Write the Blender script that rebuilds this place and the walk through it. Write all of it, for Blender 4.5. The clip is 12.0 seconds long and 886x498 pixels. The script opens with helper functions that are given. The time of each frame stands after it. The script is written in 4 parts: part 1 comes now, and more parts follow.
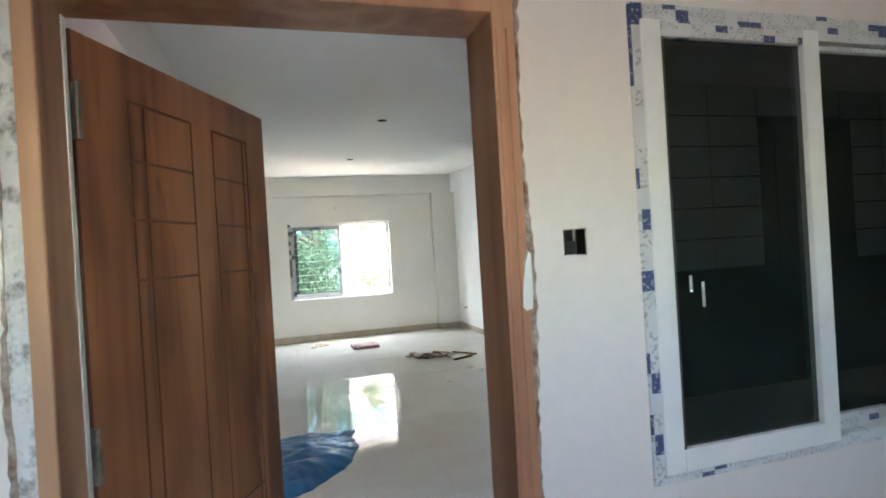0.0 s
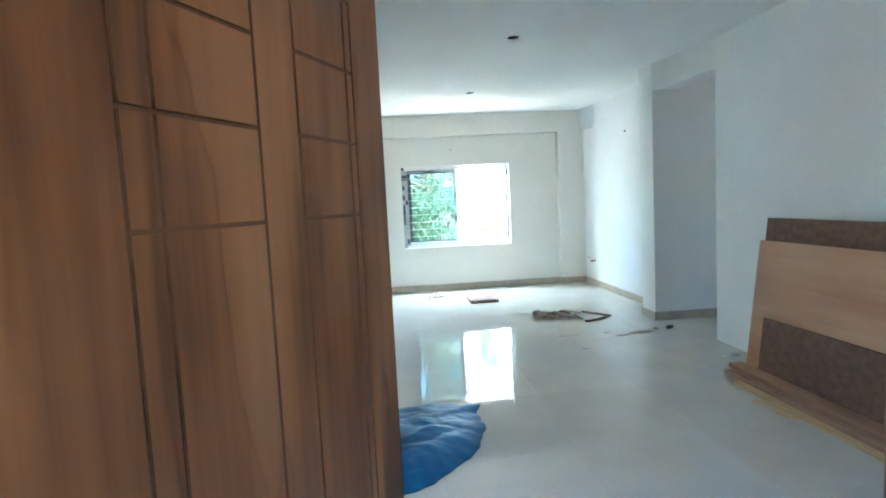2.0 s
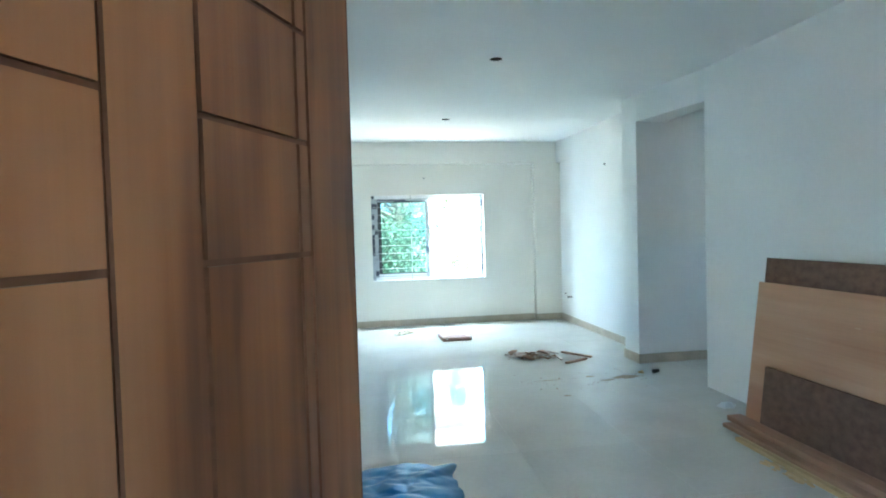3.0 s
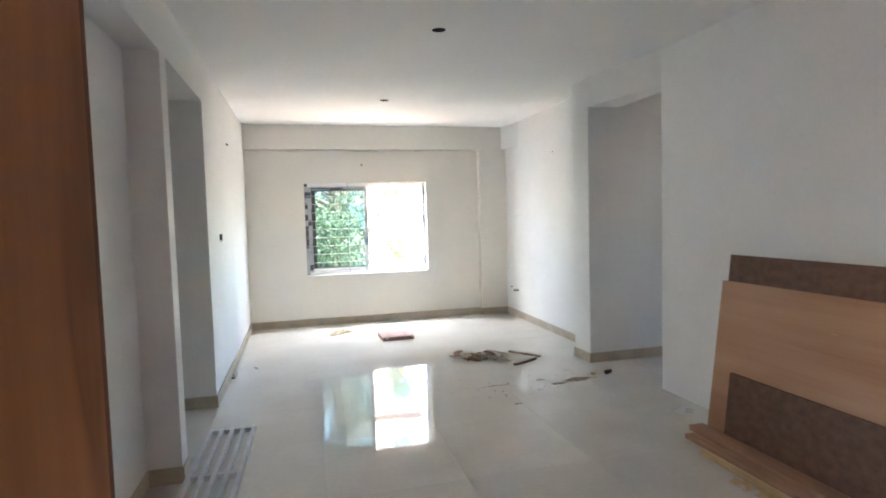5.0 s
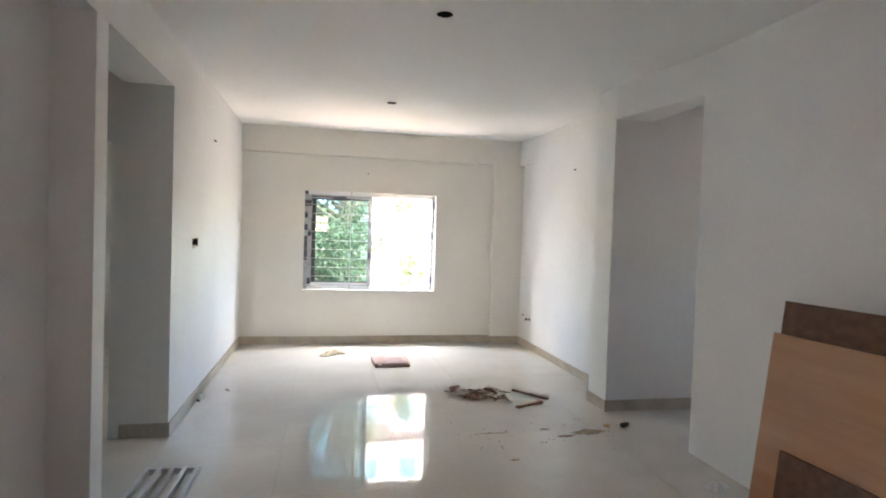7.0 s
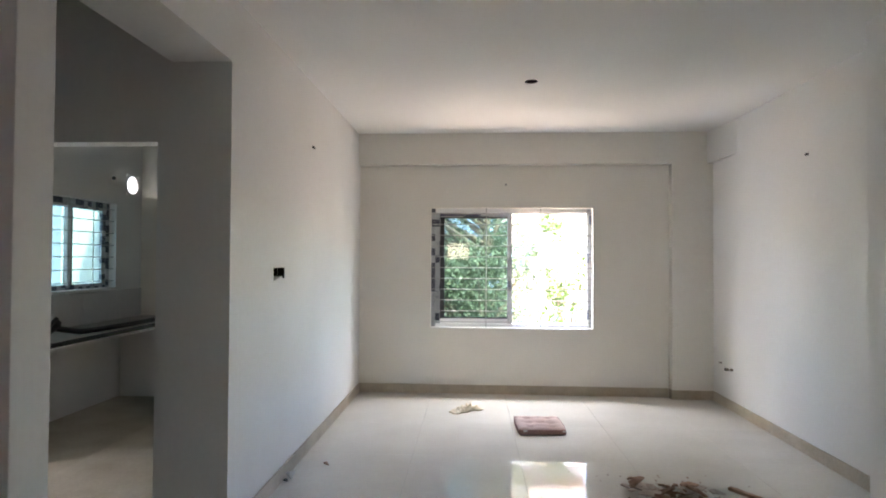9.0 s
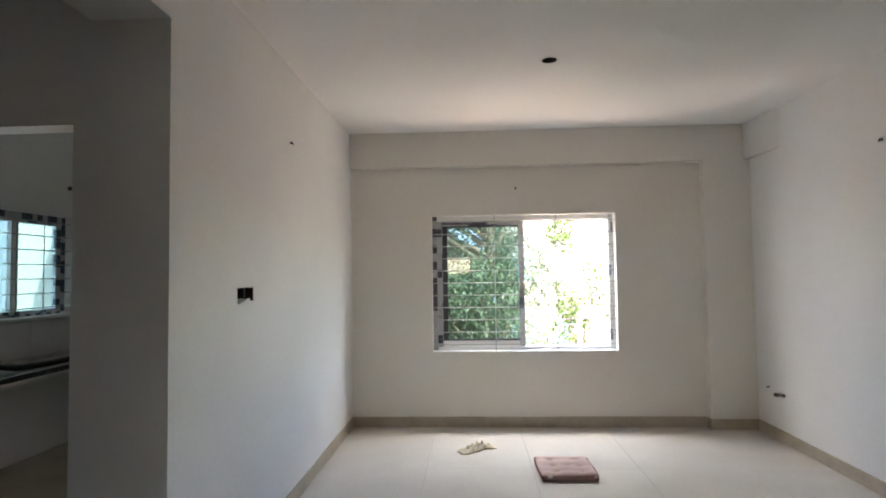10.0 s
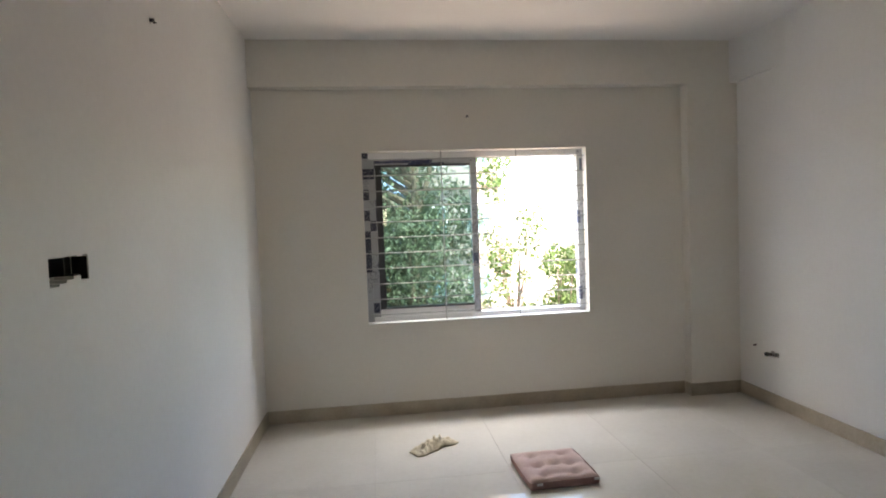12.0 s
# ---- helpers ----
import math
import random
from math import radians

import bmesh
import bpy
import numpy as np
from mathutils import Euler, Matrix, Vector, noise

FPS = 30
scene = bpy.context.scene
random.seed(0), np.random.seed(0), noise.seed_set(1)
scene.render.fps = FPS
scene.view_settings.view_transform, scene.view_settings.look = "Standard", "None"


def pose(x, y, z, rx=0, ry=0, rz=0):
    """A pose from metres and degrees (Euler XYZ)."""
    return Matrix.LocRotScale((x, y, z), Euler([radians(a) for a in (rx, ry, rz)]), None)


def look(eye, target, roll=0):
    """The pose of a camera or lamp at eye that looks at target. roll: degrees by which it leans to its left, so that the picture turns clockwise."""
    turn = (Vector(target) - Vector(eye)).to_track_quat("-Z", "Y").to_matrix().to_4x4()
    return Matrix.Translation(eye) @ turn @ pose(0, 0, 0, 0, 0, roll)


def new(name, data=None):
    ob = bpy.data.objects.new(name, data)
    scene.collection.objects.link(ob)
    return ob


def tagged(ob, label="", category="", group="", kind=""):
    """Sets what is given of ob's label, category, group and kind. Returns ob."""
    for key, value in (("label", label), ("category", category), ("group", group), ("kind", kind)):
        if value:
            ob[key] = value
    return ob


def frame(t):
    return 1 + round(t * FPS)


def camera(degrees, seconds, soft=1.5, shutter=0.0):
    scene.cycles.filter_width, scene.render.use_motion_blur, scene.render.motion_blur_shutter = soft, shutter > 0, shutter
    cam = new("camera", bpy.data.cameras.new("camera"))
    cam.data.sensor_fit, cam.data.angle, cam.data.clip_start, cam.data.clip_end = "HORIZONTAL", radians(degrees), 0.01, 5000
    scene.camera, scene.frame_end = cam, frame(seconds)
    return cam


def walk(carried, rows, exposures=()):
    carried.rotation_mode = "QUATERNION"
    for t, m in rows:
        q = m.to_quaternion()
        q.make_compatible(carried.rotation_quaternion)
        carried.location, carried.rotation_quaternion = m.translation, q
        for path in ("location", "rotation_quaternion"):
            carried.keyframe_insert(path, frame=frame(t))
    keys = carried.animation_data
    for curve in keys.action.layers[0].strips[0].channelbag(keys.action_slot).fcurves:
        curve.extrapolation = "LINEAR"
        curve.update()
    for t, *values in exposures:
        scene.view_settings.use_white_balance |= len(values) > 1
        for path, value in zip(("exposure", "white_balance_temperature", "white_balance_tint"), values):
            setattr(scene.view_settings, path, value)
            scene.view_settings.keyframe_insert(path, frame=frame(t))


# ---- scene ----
cam = camera(77.3, 12.0, soft=1.9)
PATH = [
    (0, (0.126, 0.536, 1.568), (0.691, 2.455, 1.563), -3.4),
    (0.3, (0.081, 0.605, 1.562), (0.456, 2.568, 1.47), -3.4),
    (0.5, (0.034, 0.69, 1.543), (0.324, 2.666, 1.435), -3.2),
    (0.8, (-0.011, 0.827, 1.577), (0.188, 2.813, 1.439), -1.3),
    (1, (-0.05, 0.92, 1.562), (0.134, 2.908, 1.434), -2.1),
    (1.5, (-0.002, 1.135, 1.535), (0.176, 3.119, 1.361), -2.6),
    (2, (0.099, 1.432, 1.549), (0.273, 3.417, 1.377), -2.9),
    (2.5, (0.106, 1.679, 1.551), (0.309, 3.664, 1.417), -2.8),
    (3, (0.096, 1.901, 1.557), (0.389, 3.878, 1.49), -1.6),
    (3.2, (0.132, 1.985, 1.546), (0.471, 3.954, 1.467), -1.7),
    (5, (0.224, 2.43, 1.608), (0.716, 4.365, 1.489), -1.6),
    (5.5, (0.192, 2.402, 1.631), (0.766, 4.309, 1.448), -1.5),
    (6, (0.224, 2.507, 1.659), (0.804, 4.411, 1.457), -1.6),
    (6.5, (0.437, 2.711, 1.597), (0.948, 4.641, 1.476), -0.1),
    (6.7, (0.499, 2.828, 1.597), (0.973, 4.77, 1.516), 1.0),
    (8.3, (0.785, 4.004, 1.578), (0.869, 6.002, 1.546), -0.6),
    (8.5, (0.799, 4.135, 1.565), (0.807, 6.134, 1.529), -0.5),
    (9, (0.775, 4.559, 1.552), (0.667, 6.556, 1.589), 0.3),
    (9.5, (0.763, 4.931, 1.516), (0.641, 6.928, 1.537), -0.6),
    (10, (0.687, 5.309, 1.546), (0.586, 7.304, 1.638), -0.8),
    (10.5, (0.575, 5.659, 1.542), (0.528, 7.657, 1.629), -0.6),
    (11, (0.452, 5.941, 1.531), (0.472, 7.94, 1.6), -1.6),
    (11.5, (0.41, 6.271, 1.563), (0.544, 8.267, 1.559), -2.5),
    (12, (0.378, 6.493, 1.542), (0.614, 8.477, 1.455), -2.2),
]
EXPOSURE = [(0.0, 5.32, 6580, 5), (1.0, 5.47, 6230, 2), (1.5, 5.57, 6230, 1), (2.0, 5.82, 5550, -6), (2.5, 5.82, 5360, -8), (3.2, 5.77, 5290, -10), (5.0, 5.56, 6770, 12), (5.5, 5.56, 6320, 4), (6.0, 5.51, 6170, 2), (6.7, 5.38, 7020, 14), (8.5, 4.9, 7010, 15), (10.5, 4.22, 7250, 15), (12.0, 3.96, 7360, 15)]
walk(cam, [(t, look(eye, target, roll)) for t, eye, target, roll in PATH], EXPOSURE)

# ---- light ----
world = bpy.data.worlds.new("sky")
scene.world = world
world.use_nodes = True
sky = world.node_tree.nodes.new("ShaderNodeTexSky")
sky.sky_type, sky.sun_disc = "NISHITA", False
sky.sun_elevation, sky.sun_rotation = radians(58), radians(150)
world.node_tree.links.new(sky.outputs[0], world.node_tree.nodes["Background"].inputs[0])
world.node_tree.nodes["Background"].inputs[1].default_value = 0.145


def lamp(name, kind, m, energy, color=(1, 1, 1), size=1.0, size_y=1.0):
    data = bpy.data.lights.new(name, kind)
    data.energy, data.color = energy, color
    if kind == "AREA":
        data.shape, data.size, data.size_y = "RECTANGLE", size, size_y
    else:
        data.angle = radians(0.5)
    ob = new(name, data)
    ob.matrix_world = m
    return ob


SUN_EL, SUN_ROT = radians(58), radians(150)
sun_way = Vector((math.sin(SUN_ROT) * math.cos(SUN_EL), math.cos(SUN_ROT) * math.cos(SUN_EL), math.sin(SUN_EL)))
lamp("sun", "SUN", look(sun_way * 40, (0, 0, 0)), 2.2, (1.0, 0.95, 0.87))
# sky light that falls in at the living room window and the kitchen window; the lobby's is an added fill
lamp("window_skylight", "AREA", look((1.25, 11.8, 3.1), (1.2, 9.0, 2.4)), 18, (0.93, 0.97, 1.0), 2.6, 1.0)
# sunlit earth below the window, thrown up through it at the ceiling
lamp("window_groundlight", "AREA", look((1.25, 12.2, -0.6), (1.2, 10.3, 2.4)), 3.6, (1.0, 0.82, 0.70), 2.2, 0.9)
lamp("utility_skylight", "AREA", look((-3.5, 8.06, 1.15), (-2.0, 8.1, 0.6)), 0.08, (0.98, 0.98, 1.0), 0.7, 1.8)
lamp("kitchen_skylight", "AREA", look((-3.9, 9.9, 2.75), (-2.2, 9.7, 0.9)), 0.2, (0.9, 0.97, 1.0), 1.0, 0.7)
# fill lamp added behind the camera to light the door and lobby walls
lamp("lobby_fill_light", "AREA", look((0.4, -1.9, 1.85), (0.45, 1.8, 1.5)), 0.39, (1.0, 0.98, 0.95), 1.2, 0.65)


# ---- materials ----
def material(name, color, rough=0.6, color2=None, scale=3.0, fine=60.0, bump=0.0, metal=0.0, stretch=(1, 1, 1), vary=0.0, detail=6.0, spec=0.5, contrast=(0.35, 0.65), trans=0.0, ior=1.5, coat=0.0):
    m = bpy.data.materials.new(name)
    m.use_nodes = True
    nt = m.node_tree
    b = nt.nodes["Principled BSDF"]
    L = nt.links.new
    b.inputs["Roughness"].default_value = rough
    b.inputs["Metallic"].default_value = metal
    b.inputs["Specular IOR Level"].default_value = spec
    b.inputs["IOR"].default_value = ior
    b.inputs["Transmission Weight"].default_value = trans
    b.inputs["Coat Weight"].default_value = coat
    b.inputs["Base Color"].default_value = (*color, 1)
    geo = nt.nodes.new("ShaderNodeNewGeometry")
    mp = nt.nodes.new("ShaderNodeMapping")
    mp.inputs["Scale"].default_value = stretch
    L(geo.outputs["Position"], mp.inputs[0])
    n1 = nt.nodes.new("ShaderNodeTexNoise")
    n1.inputs["Scale"].default_value, n1.inputs["Detail"].default_value = scale, detail
    L(mp.outputs[0], n1.inputs["Vector"])
    n2 = nt.nodes.new("ShaderNodeTexNoise")
    n2.inputs["Scale"].default_value, n2.inputs["Detail"].default_value = fine, 3
    L(mp.outputs[0], n2.inputs["Vector"])
    if color2:
        ramp = nt.nodes.new("ShaderNodeValToRGB")
        ramp.color_ramp.elements[0].position, ramp.color_ramp.elements[1].position = contrast
        ramp.color_ramp.elements[0].color, ramp.color_ramp.elements[1].color = (*color, 1), (*color2, 1)
        mix = nt.nodes.new("ShaderNodeMath")
        mix.operation = "MULTIPLY_ADD"
        mix.inputs[1].default_value = 0.3
        L(n2.outputs[0], mix.inputs[0])
        half = nt.nodes.new("ShaderNodeMath")
        half.operation = "MULTIPLY"
        half.inputs[1].default_value = 0.7
        L(n1.outputs[0], half.inputs[0])
        L(half.outputs[0], mix.inputs[2])
        L(mix.outputs[0], ramp.inputs[0])
        out = ramp.outputs[0]
        if vary:
            info = nt.nodes.new("ShaderNodeObjectInfo")
            hsv = nt.nodes.new("ShaderNodeHueSaturation")
            mr = nt.nodes.new("ShaderNodeMapRange")
            mr.inputs["To Min"].default_value, mr.inputs["To Max"].default_value = 1 - vary, 1 + vary
            L(info.outputs["Random"], mr.inputs[0])
            L(mr.outputs[0], hsv.inputs["Value"])
            L(out, hsv.inputs["Color"])
            out = hsv.outputs[0]
        L(out, b.inputs["Base Color"])
    if bump:
        bp = nt.nodes.new("ShaderNodeBump")
        bp.inputs["Strength"].default_value, bp.inputs["Distance"].default_value = bump, 0.01
        L(n2.outputs[0], bp.inputs["Height"])
        L(bp.outputs[0], b.inputs["Normal"])
    return m


def wood_material(name, dark, mid, light, rough=0.45, stretch=(2.4, 2.4, 0.42), rings=9.0, streak=(32, 32, 0.9), bump=0.06, coat=0.0, figure=0.0):
    m = bpy.data.materials.new(name)
    m.use_nodes = True
    nt = m.node_tree
    L = nt.links.new
    b = nt.nodes["Principled BSDF"]
    b.inputs["Roughness"].default_value, b.inputs["Coat Weight"].default_value = rough, coat
    geo = nt.nodes.new("ShaderNodeNewGeometry")

    def noise_at(scale, detail, rough_=0.5):
        mp = nt.nodes.new("ShaderNodeMapping")
        mp.inputs["Scale"].default_value = scale
        L(geo.outputs["Position"], mp.inputs[0])
        n = nt.nodes.new("ShaderNodeTexNoise")
        n.inputs["Scale"].default_value, n.inputs["Detail"].default_value, n.inputs["Roughness"].default_value = 1.0, detail, rough_
        L(mp.outputs[0], n.inputs["Vector"])
        return n.outputs[0]

    def maths(op, a, c, d=None):
        n = nt.nodes.new("ShaderNodeMath")
        n.operation = op
        for i, v in enumerate((a, c, d)):
            if v is None:
                continue
            if isinstance(v, (int, float)):
                n.inputs[i].default_value = v
            else:
                L(v, n.inputs[i])
        return n.outputs[0]

    broad = noise_at(stretch, 2.0)
    band = maths("MULTIPLY_ADD", maths("SINE", maths("MULTIPLY", broad, rings * 3.1), None), 0.5, 0.5)
    fine = noise_at(streak, 4.0, 0.6)
    blotch = noise_at((stretch[0] * 0.8, stretch[1] * 0.8, stretch[2] * 2.5), 3.0)
    f = maths("ADD", maths("MULTIPLY", band, 0.26), maths("MULTIPLY", fine, 0.36))
    f = maths("ADD", f, maths("MULTIPLY_ADD", blotch, 0.95, -0.30))
    if figure:
        # heartwood: broad darker tongues with a thin dark vein along their rims
        heart = noise_at((5.5, 5.5, 0.75), 3.0, 0.45)
        tongue = nt.nodes.new("ShaderNodeMapRange")
        tongue.interpolation_type = "SMOOTHSTEP"
        tongue.inputs["From Min"].default_value, tongue.inputs["From Max"].default_value = 0.50, 0.545
        L(heart, tongue.inputs["Value"])
        vein = maths("POWER", maths("SUBTRACT", 1.0, maths("MULTIPLY", maths("ABSOLUTE", maths("SUBTRACT", heart, 0.53), None), 7.0)), 18.0)
        f = maths("SUBTRACT", f, maths("MULTIPLY", tongue.outputs[0], figure * 0.55))
        f = maths("SUBTRACT", f, maths("MULTIPLY", maths("MAXIMUM", vein, 0.0), figure))
    ramp = nt.nodes.new("ShaderNodeValToRGB")
    e = ramp.color_ramp.elements
    e[0].position, e[0].color = 0.22, (*dark, 1)
    e[1].position, e[1].color = 0.78, (*light, 1)
    x = e.new(0.47)
    x.color = (*mid, 1)
    L(f, ramp.inputs[0])
    L(ramp.outputs[0], b.inputs["Base Color"])
    bp = nt.nodes.new("ShaderNodeBump")
    bp.inputs["Strength"].default_value, bp.inputs["Distance"].default_value = bump * 3, 0.004
    L(fine, bp.inputs["Height"])
    L(bp.outputs[0], b.inputs["Normal"])
    return m


PAINT = material("white_wall_paint", (0.81, 0.80, 0.775), 0.65, (0.86, 0.85, 0.825), 1.3, 35, 0.05)
# wall paint with the warm light bounced off the floor put into its colour
PAINT_WARM = material("warm_tinted_wall_paint", (0.80, 0.772, 0.70), 0.65, (0.85, 0.822, 0.75), 1.3, 35, 0.05)
CEIL = material("ceiling_paint", (0.85, 0.84, 0.82), 0.8, (0.89, 0.88, 0.86), 1.0, 40, 0.03)
LOBBY = material("lobby_paint", (0.74, 0.69, 0.66), 0.6, (0.79, 0.74, 0.71), 1.5, 45, 0.06)
SKIRT = material("skirting_tile", (0.385, 0.325, 0.24), 0.35, (0.52, 0.45, 0.35), 5, 60, 0.02, vary=0.04)
TILE = material("vitrified_floor_tile", (0.645, 0.61, 0.55), 0.03, (0.745, 0.71, 0.65), 2.2, 30, 0.004, vary=0.03, contrast=(0.3, 0.7), spec=0.4)
GROUT = material("tile_grout", (0.56, 0.53, 0.475), 0.8, (0.65, 0.62, 0.565), 8, 90, 0.1)
TEAK = wood_material("stained_teak", (0.145, 0.050, 0.021), (0.315, 0.118, 0.046), (0.425, 0.19, 0.088), 0.42, coat=0.05, figure=0.12)
TEAK_EDGE = wood_material("rough_sawn_teak", (0.07, 0.026, 0.018), (0.13, 0.052, 0.034), (0.20, 0.09, 0.06), 0.85, bump=0.25)
# grooves are coloured darker than the teak faces
GROOVE = material("dark_groove_wood", (0.11, 0.042, 0.022), 0.6, (0.18, 0.075, 0.04), 6, 40)
FRAME_WOOD = wood_material("frame_timber", (0.29, 0.125, 0.066), (0.44, 0.215, 0.118), (0.56, 0.32, 0.19), 0.5, (4, 4, 0.3), 9.0)
SAP_WOOD = wood_material("pale_frame_edge", (0.44, 0.24, 0.14), (0.54, 0.33, 0.20), (0.62, 0.41, 0.27), 0.55, (4, 4, 0.3), 6.0)
PLASTER = material("rough_plaster", (0.30, 0.30, 0.30), 0.95, (0.74, 0.75, 0.76), 16, 80, 0.7, contrast=(0.36, 0.5))
CHIP = material("broken_plaster_edge", (0.25, 0.14, 0.10), 0.95, (0.55, 0.48, 0.42), 22, 80, 0.8)
METAL = material("weathered_steel", (0.16, 0.14, 0.12), 0.45, (0.30, 0.27, 0.23), 20, 90, 0.1, metal=0.8)
# near-black: the shade inside boxes and lamp holes is put into the colour
DARK = material("near_black_recess", (0.012, 0.011, 0.010), 0.8, (0.025, 0.022, 0.02), 30, 90, 0.2)
UPVC = material("white_upvc", (0.80, 0.80, 0.80), 0.3, (0.84, 0.84, 0.83), 4, 50, 0.0)
GASKET = material("black_gasket", (0.03, 0.032, 0.035), 0.5, (0.05, 0.05, 0.055), 10, 60)
# white bars coloured grey: their shade against the sky is put into the colour
BAR = material("backlit_white_bar", (0.36, 0.36, 0.36), 0.4, (0.46, 0.46, 0.45), 12, 80, 0.05)
PLY = wood_material("pale_plywood", (0.43, 0.205, 0.108), (0.52, 0.275, 0.152), (0.60, 0.345, 0.205), 0.55, (1.2, 0.35, 1.6), 8.0, (60, 1.5, 60), 0.04)
PLY_DARK = material("dark_film_faced_board", (0.10, 0.046, 0.028), 0.7, (0.215, 0.112, 0.068), 14.0, 140, 0.4, stretch=(1.6, 1.2, 1.6), contrast=(0.3, 0.7))
TIMBER = material("reddish_timber", (0.30, 0.15, 0.09), 0.6, (0.44, 0.25, 0.155), 2.0, 10, 0.1, stretch=(8, 0.6, 8))
PINE = material("pale_timber", (0.50, 0.32, 0.15), 0.65, (0.66, 0.47, 0.26), 2.5, 14, 0.15, stretch=(8, 0.6, 8))
TARP = material("blue_tarpaulin", (0.008, 0.105, 0.27), 0.44, (0.016, 0.15, 0.35), 4, 30, 0.10, contrast=(0.3, 0.7))
CUSHION = material("dusty_pink_fabric", (0.58, 0.415, 0.375), 0.95, (0.69, 0.525, 0.475), 8, 220, 0.4)
SEAM = material("dark_pink_piping", (0.33, 0.19, 0.17), 0.9, (0.44, 0.275, 0.245), 20, 150, 0.2)
RAG = material("cream_rag", (0.55, 0.46, 0.32), 0.95, (0.72, 0.66, 0.52), 12, 120, 0.4)
BARK = material("brown_bark", (0.20, 0.105, 0.07), 0.9, (0.46, 0.31, 0.23), 14, 70, 0.6, vary=0.2)
BARK_PALE = material("weathered_bark", (0.40, 0.31, 0.26), 0.9, (0.66, 0.57, 0.51), 12, 70, 0.6, vary=0.2)
DIRT = material("sandy_dirt", (0.30, 0.23, 0.155), 0.95, (0.45, 0.36, 0.26), 20, 120, 0.6)
PAPER = material("white_paper", (0.75, 0.75, 0.74), 0.8, (0.82, 0.82, 0.81), 8, 80)
GRANITE = material("black_granite", (0.012, 0.012, 0.013), 0.12, (0.03, 0.03, 0.032), 60, 200)
COUNTER_TOP = material("dusty_granite", (0.16, 0.14, 0.12), 0.4, (0.26, 0.23, 0.20), 8, 120)
WALLTILE = material("grey_wall_tile", (0.55, 0.54, 0.53), 0.15, (0.62, 0.61, 0.60), 2, 20, vary=0.03)
CABLE = material("black_hose", (0.014, 0.014, 0.015), 0.5, (0.03, 0.03, 0.03), 20, 90)
FACADE = material("pale_facade", (0.62, 0.66, 0.70), 0.85, (0.70, 0.73, 0.76), 0.5, 8, 0.1)
FACADE_BLUE = material("pale_blue_facade", (0.30, 0.40, 0.56), 0.85, (0.36, 0.46, 0.62), 0.5, 8, 0.1)
FACADE_WARM = material("pinkish_facade", (0.37, 0.31, 0.27), 0.85, (0.43, 0.37, 0.33), 0.5, 8, 0.1)
FAR_GLASS = material("far_window_glass", (0.10, 0.20, 0.24), 0.1, (0.14, 0.26, 0.30), 1, 5)
GROUND = material("sunlit_ground", (0.36, 0.27, 0.20), 0.95, (0.46, 0.36, 0.28), 0.6, 6, 0.3)
TRUNK = material("tree_bark", (0.12, 0.09, 0.06), 0.95, (0.22, 0.17, 0.12), 6, 40, 0.8)
LOBBY_TILE = material("lobby_stone_tile", (0.56, 0.66, 0.61), 0.4, (0.64, 0.73, 0.68), 3, 30, 0.05, vary=0.06)
LOBBY_DARK = material("dark_door_laminate", (0.03, 0.025, 0.022), 0.5, (0.05, 0.042, 0.036), 3, 30)


def leaf_material(name, a, b):
    m = bpy.data.materials.new(name)
    m.use_nodes = True
    nt = m.node_tree
    p = nt.nodes["Principled BSDF"]
    p.inputs["Roughness"].default_value = 0.45
    geo = nt.nodes.new("ShaderNodeNewGeometry")
    ramp = nt.nodes.new("ShaderNodeValToRGB")
    ramp.color_ramp.elements[0].color, ramp.color_ramp.elements[1].color = (*a, 1), (*b, 1)
    nt.links.new(geo.outputs["Random Per Island"], ramp.inputs[0])
    nt.links.new(ramp.outputs[0], p.inputs["Base Color"])
    tr = nt.nodes.new("ShaderNodeBsdfTranslucent")
    nt.links.new(ramp.outputs[0], tr.inputs[0])
    mix = nt.nodes.new("ShaderNodeMixShader")
    mix.inputs[0].default_value = 0.35
    nt.links.new(p.outputs[0], mix.inputs[1])
    nt.links.new(tr.outputs[0], mix.inputs[2])
    nt.links.new(mix.outputs[0], nt.nodes["Material Output"].inputs[0])
    return m


LEAF = leaf_material("tree_leaves", (0.07, 0.10, 0.06), (0.19, 0.245, 0.14))
LEAF_BRIGHT = leaf_material("shrub_leaves", (0.035, 0.075, 0.014), (0.09, 0.145, 0.028))


def glass_material(name, tint, rough=0.0, dust=0.0, ior=1.5):
    m = bpy.data.materials.new(name)
    m.use_nodes = True
    nt = m.node_tree
    nt.nodes.remove(nt.nodes["Principled BSDF"])
    tr = nt.nodes.new("ShaderNodeBsdfTransparent")
    tr.inputs[0].default_value = (*tint, 1)
    gl = nt.nodes.new("ShaderNodeBsdfGlossy")
    gl.inputs["Roughness"].default_value = rough
    fr = nt.nodes.new("ShaderNodeFresnel")
    fr.inputs[0].default_value = ior
    mix = nt.nodes.new("ShaderNodeMixShader")
    nt.links.new(fr.outputs[0], mix.inputs[0])
    nt.links.new(tr.outputs[0], mix.inputs[1])
    nt.links.new(gl.outputs[0], mix.inputs[2])
    df = nt.nodes.new("ShaderNodeBsdfDiffuse")
    df.inputs[0].default_value = (0.34, 0.42, 0.38, 1)
    film = nt.nodes.new("ShaderNodeMixShader")
    film.inputs[0].default_value = dust
    nt.links.new(mix.outputs[0], film.inputs[1])
    nt.links.new(df.outputs[0], film.inputs[2])
    nt.links.new(film.outputs[0], nt.nodes["Material Output"].inputs[0])
    return m


GLASS_TINT = glass_material("green_tinted_glass", (0.205, 0.295, 0.30), 0.0, 0.04)
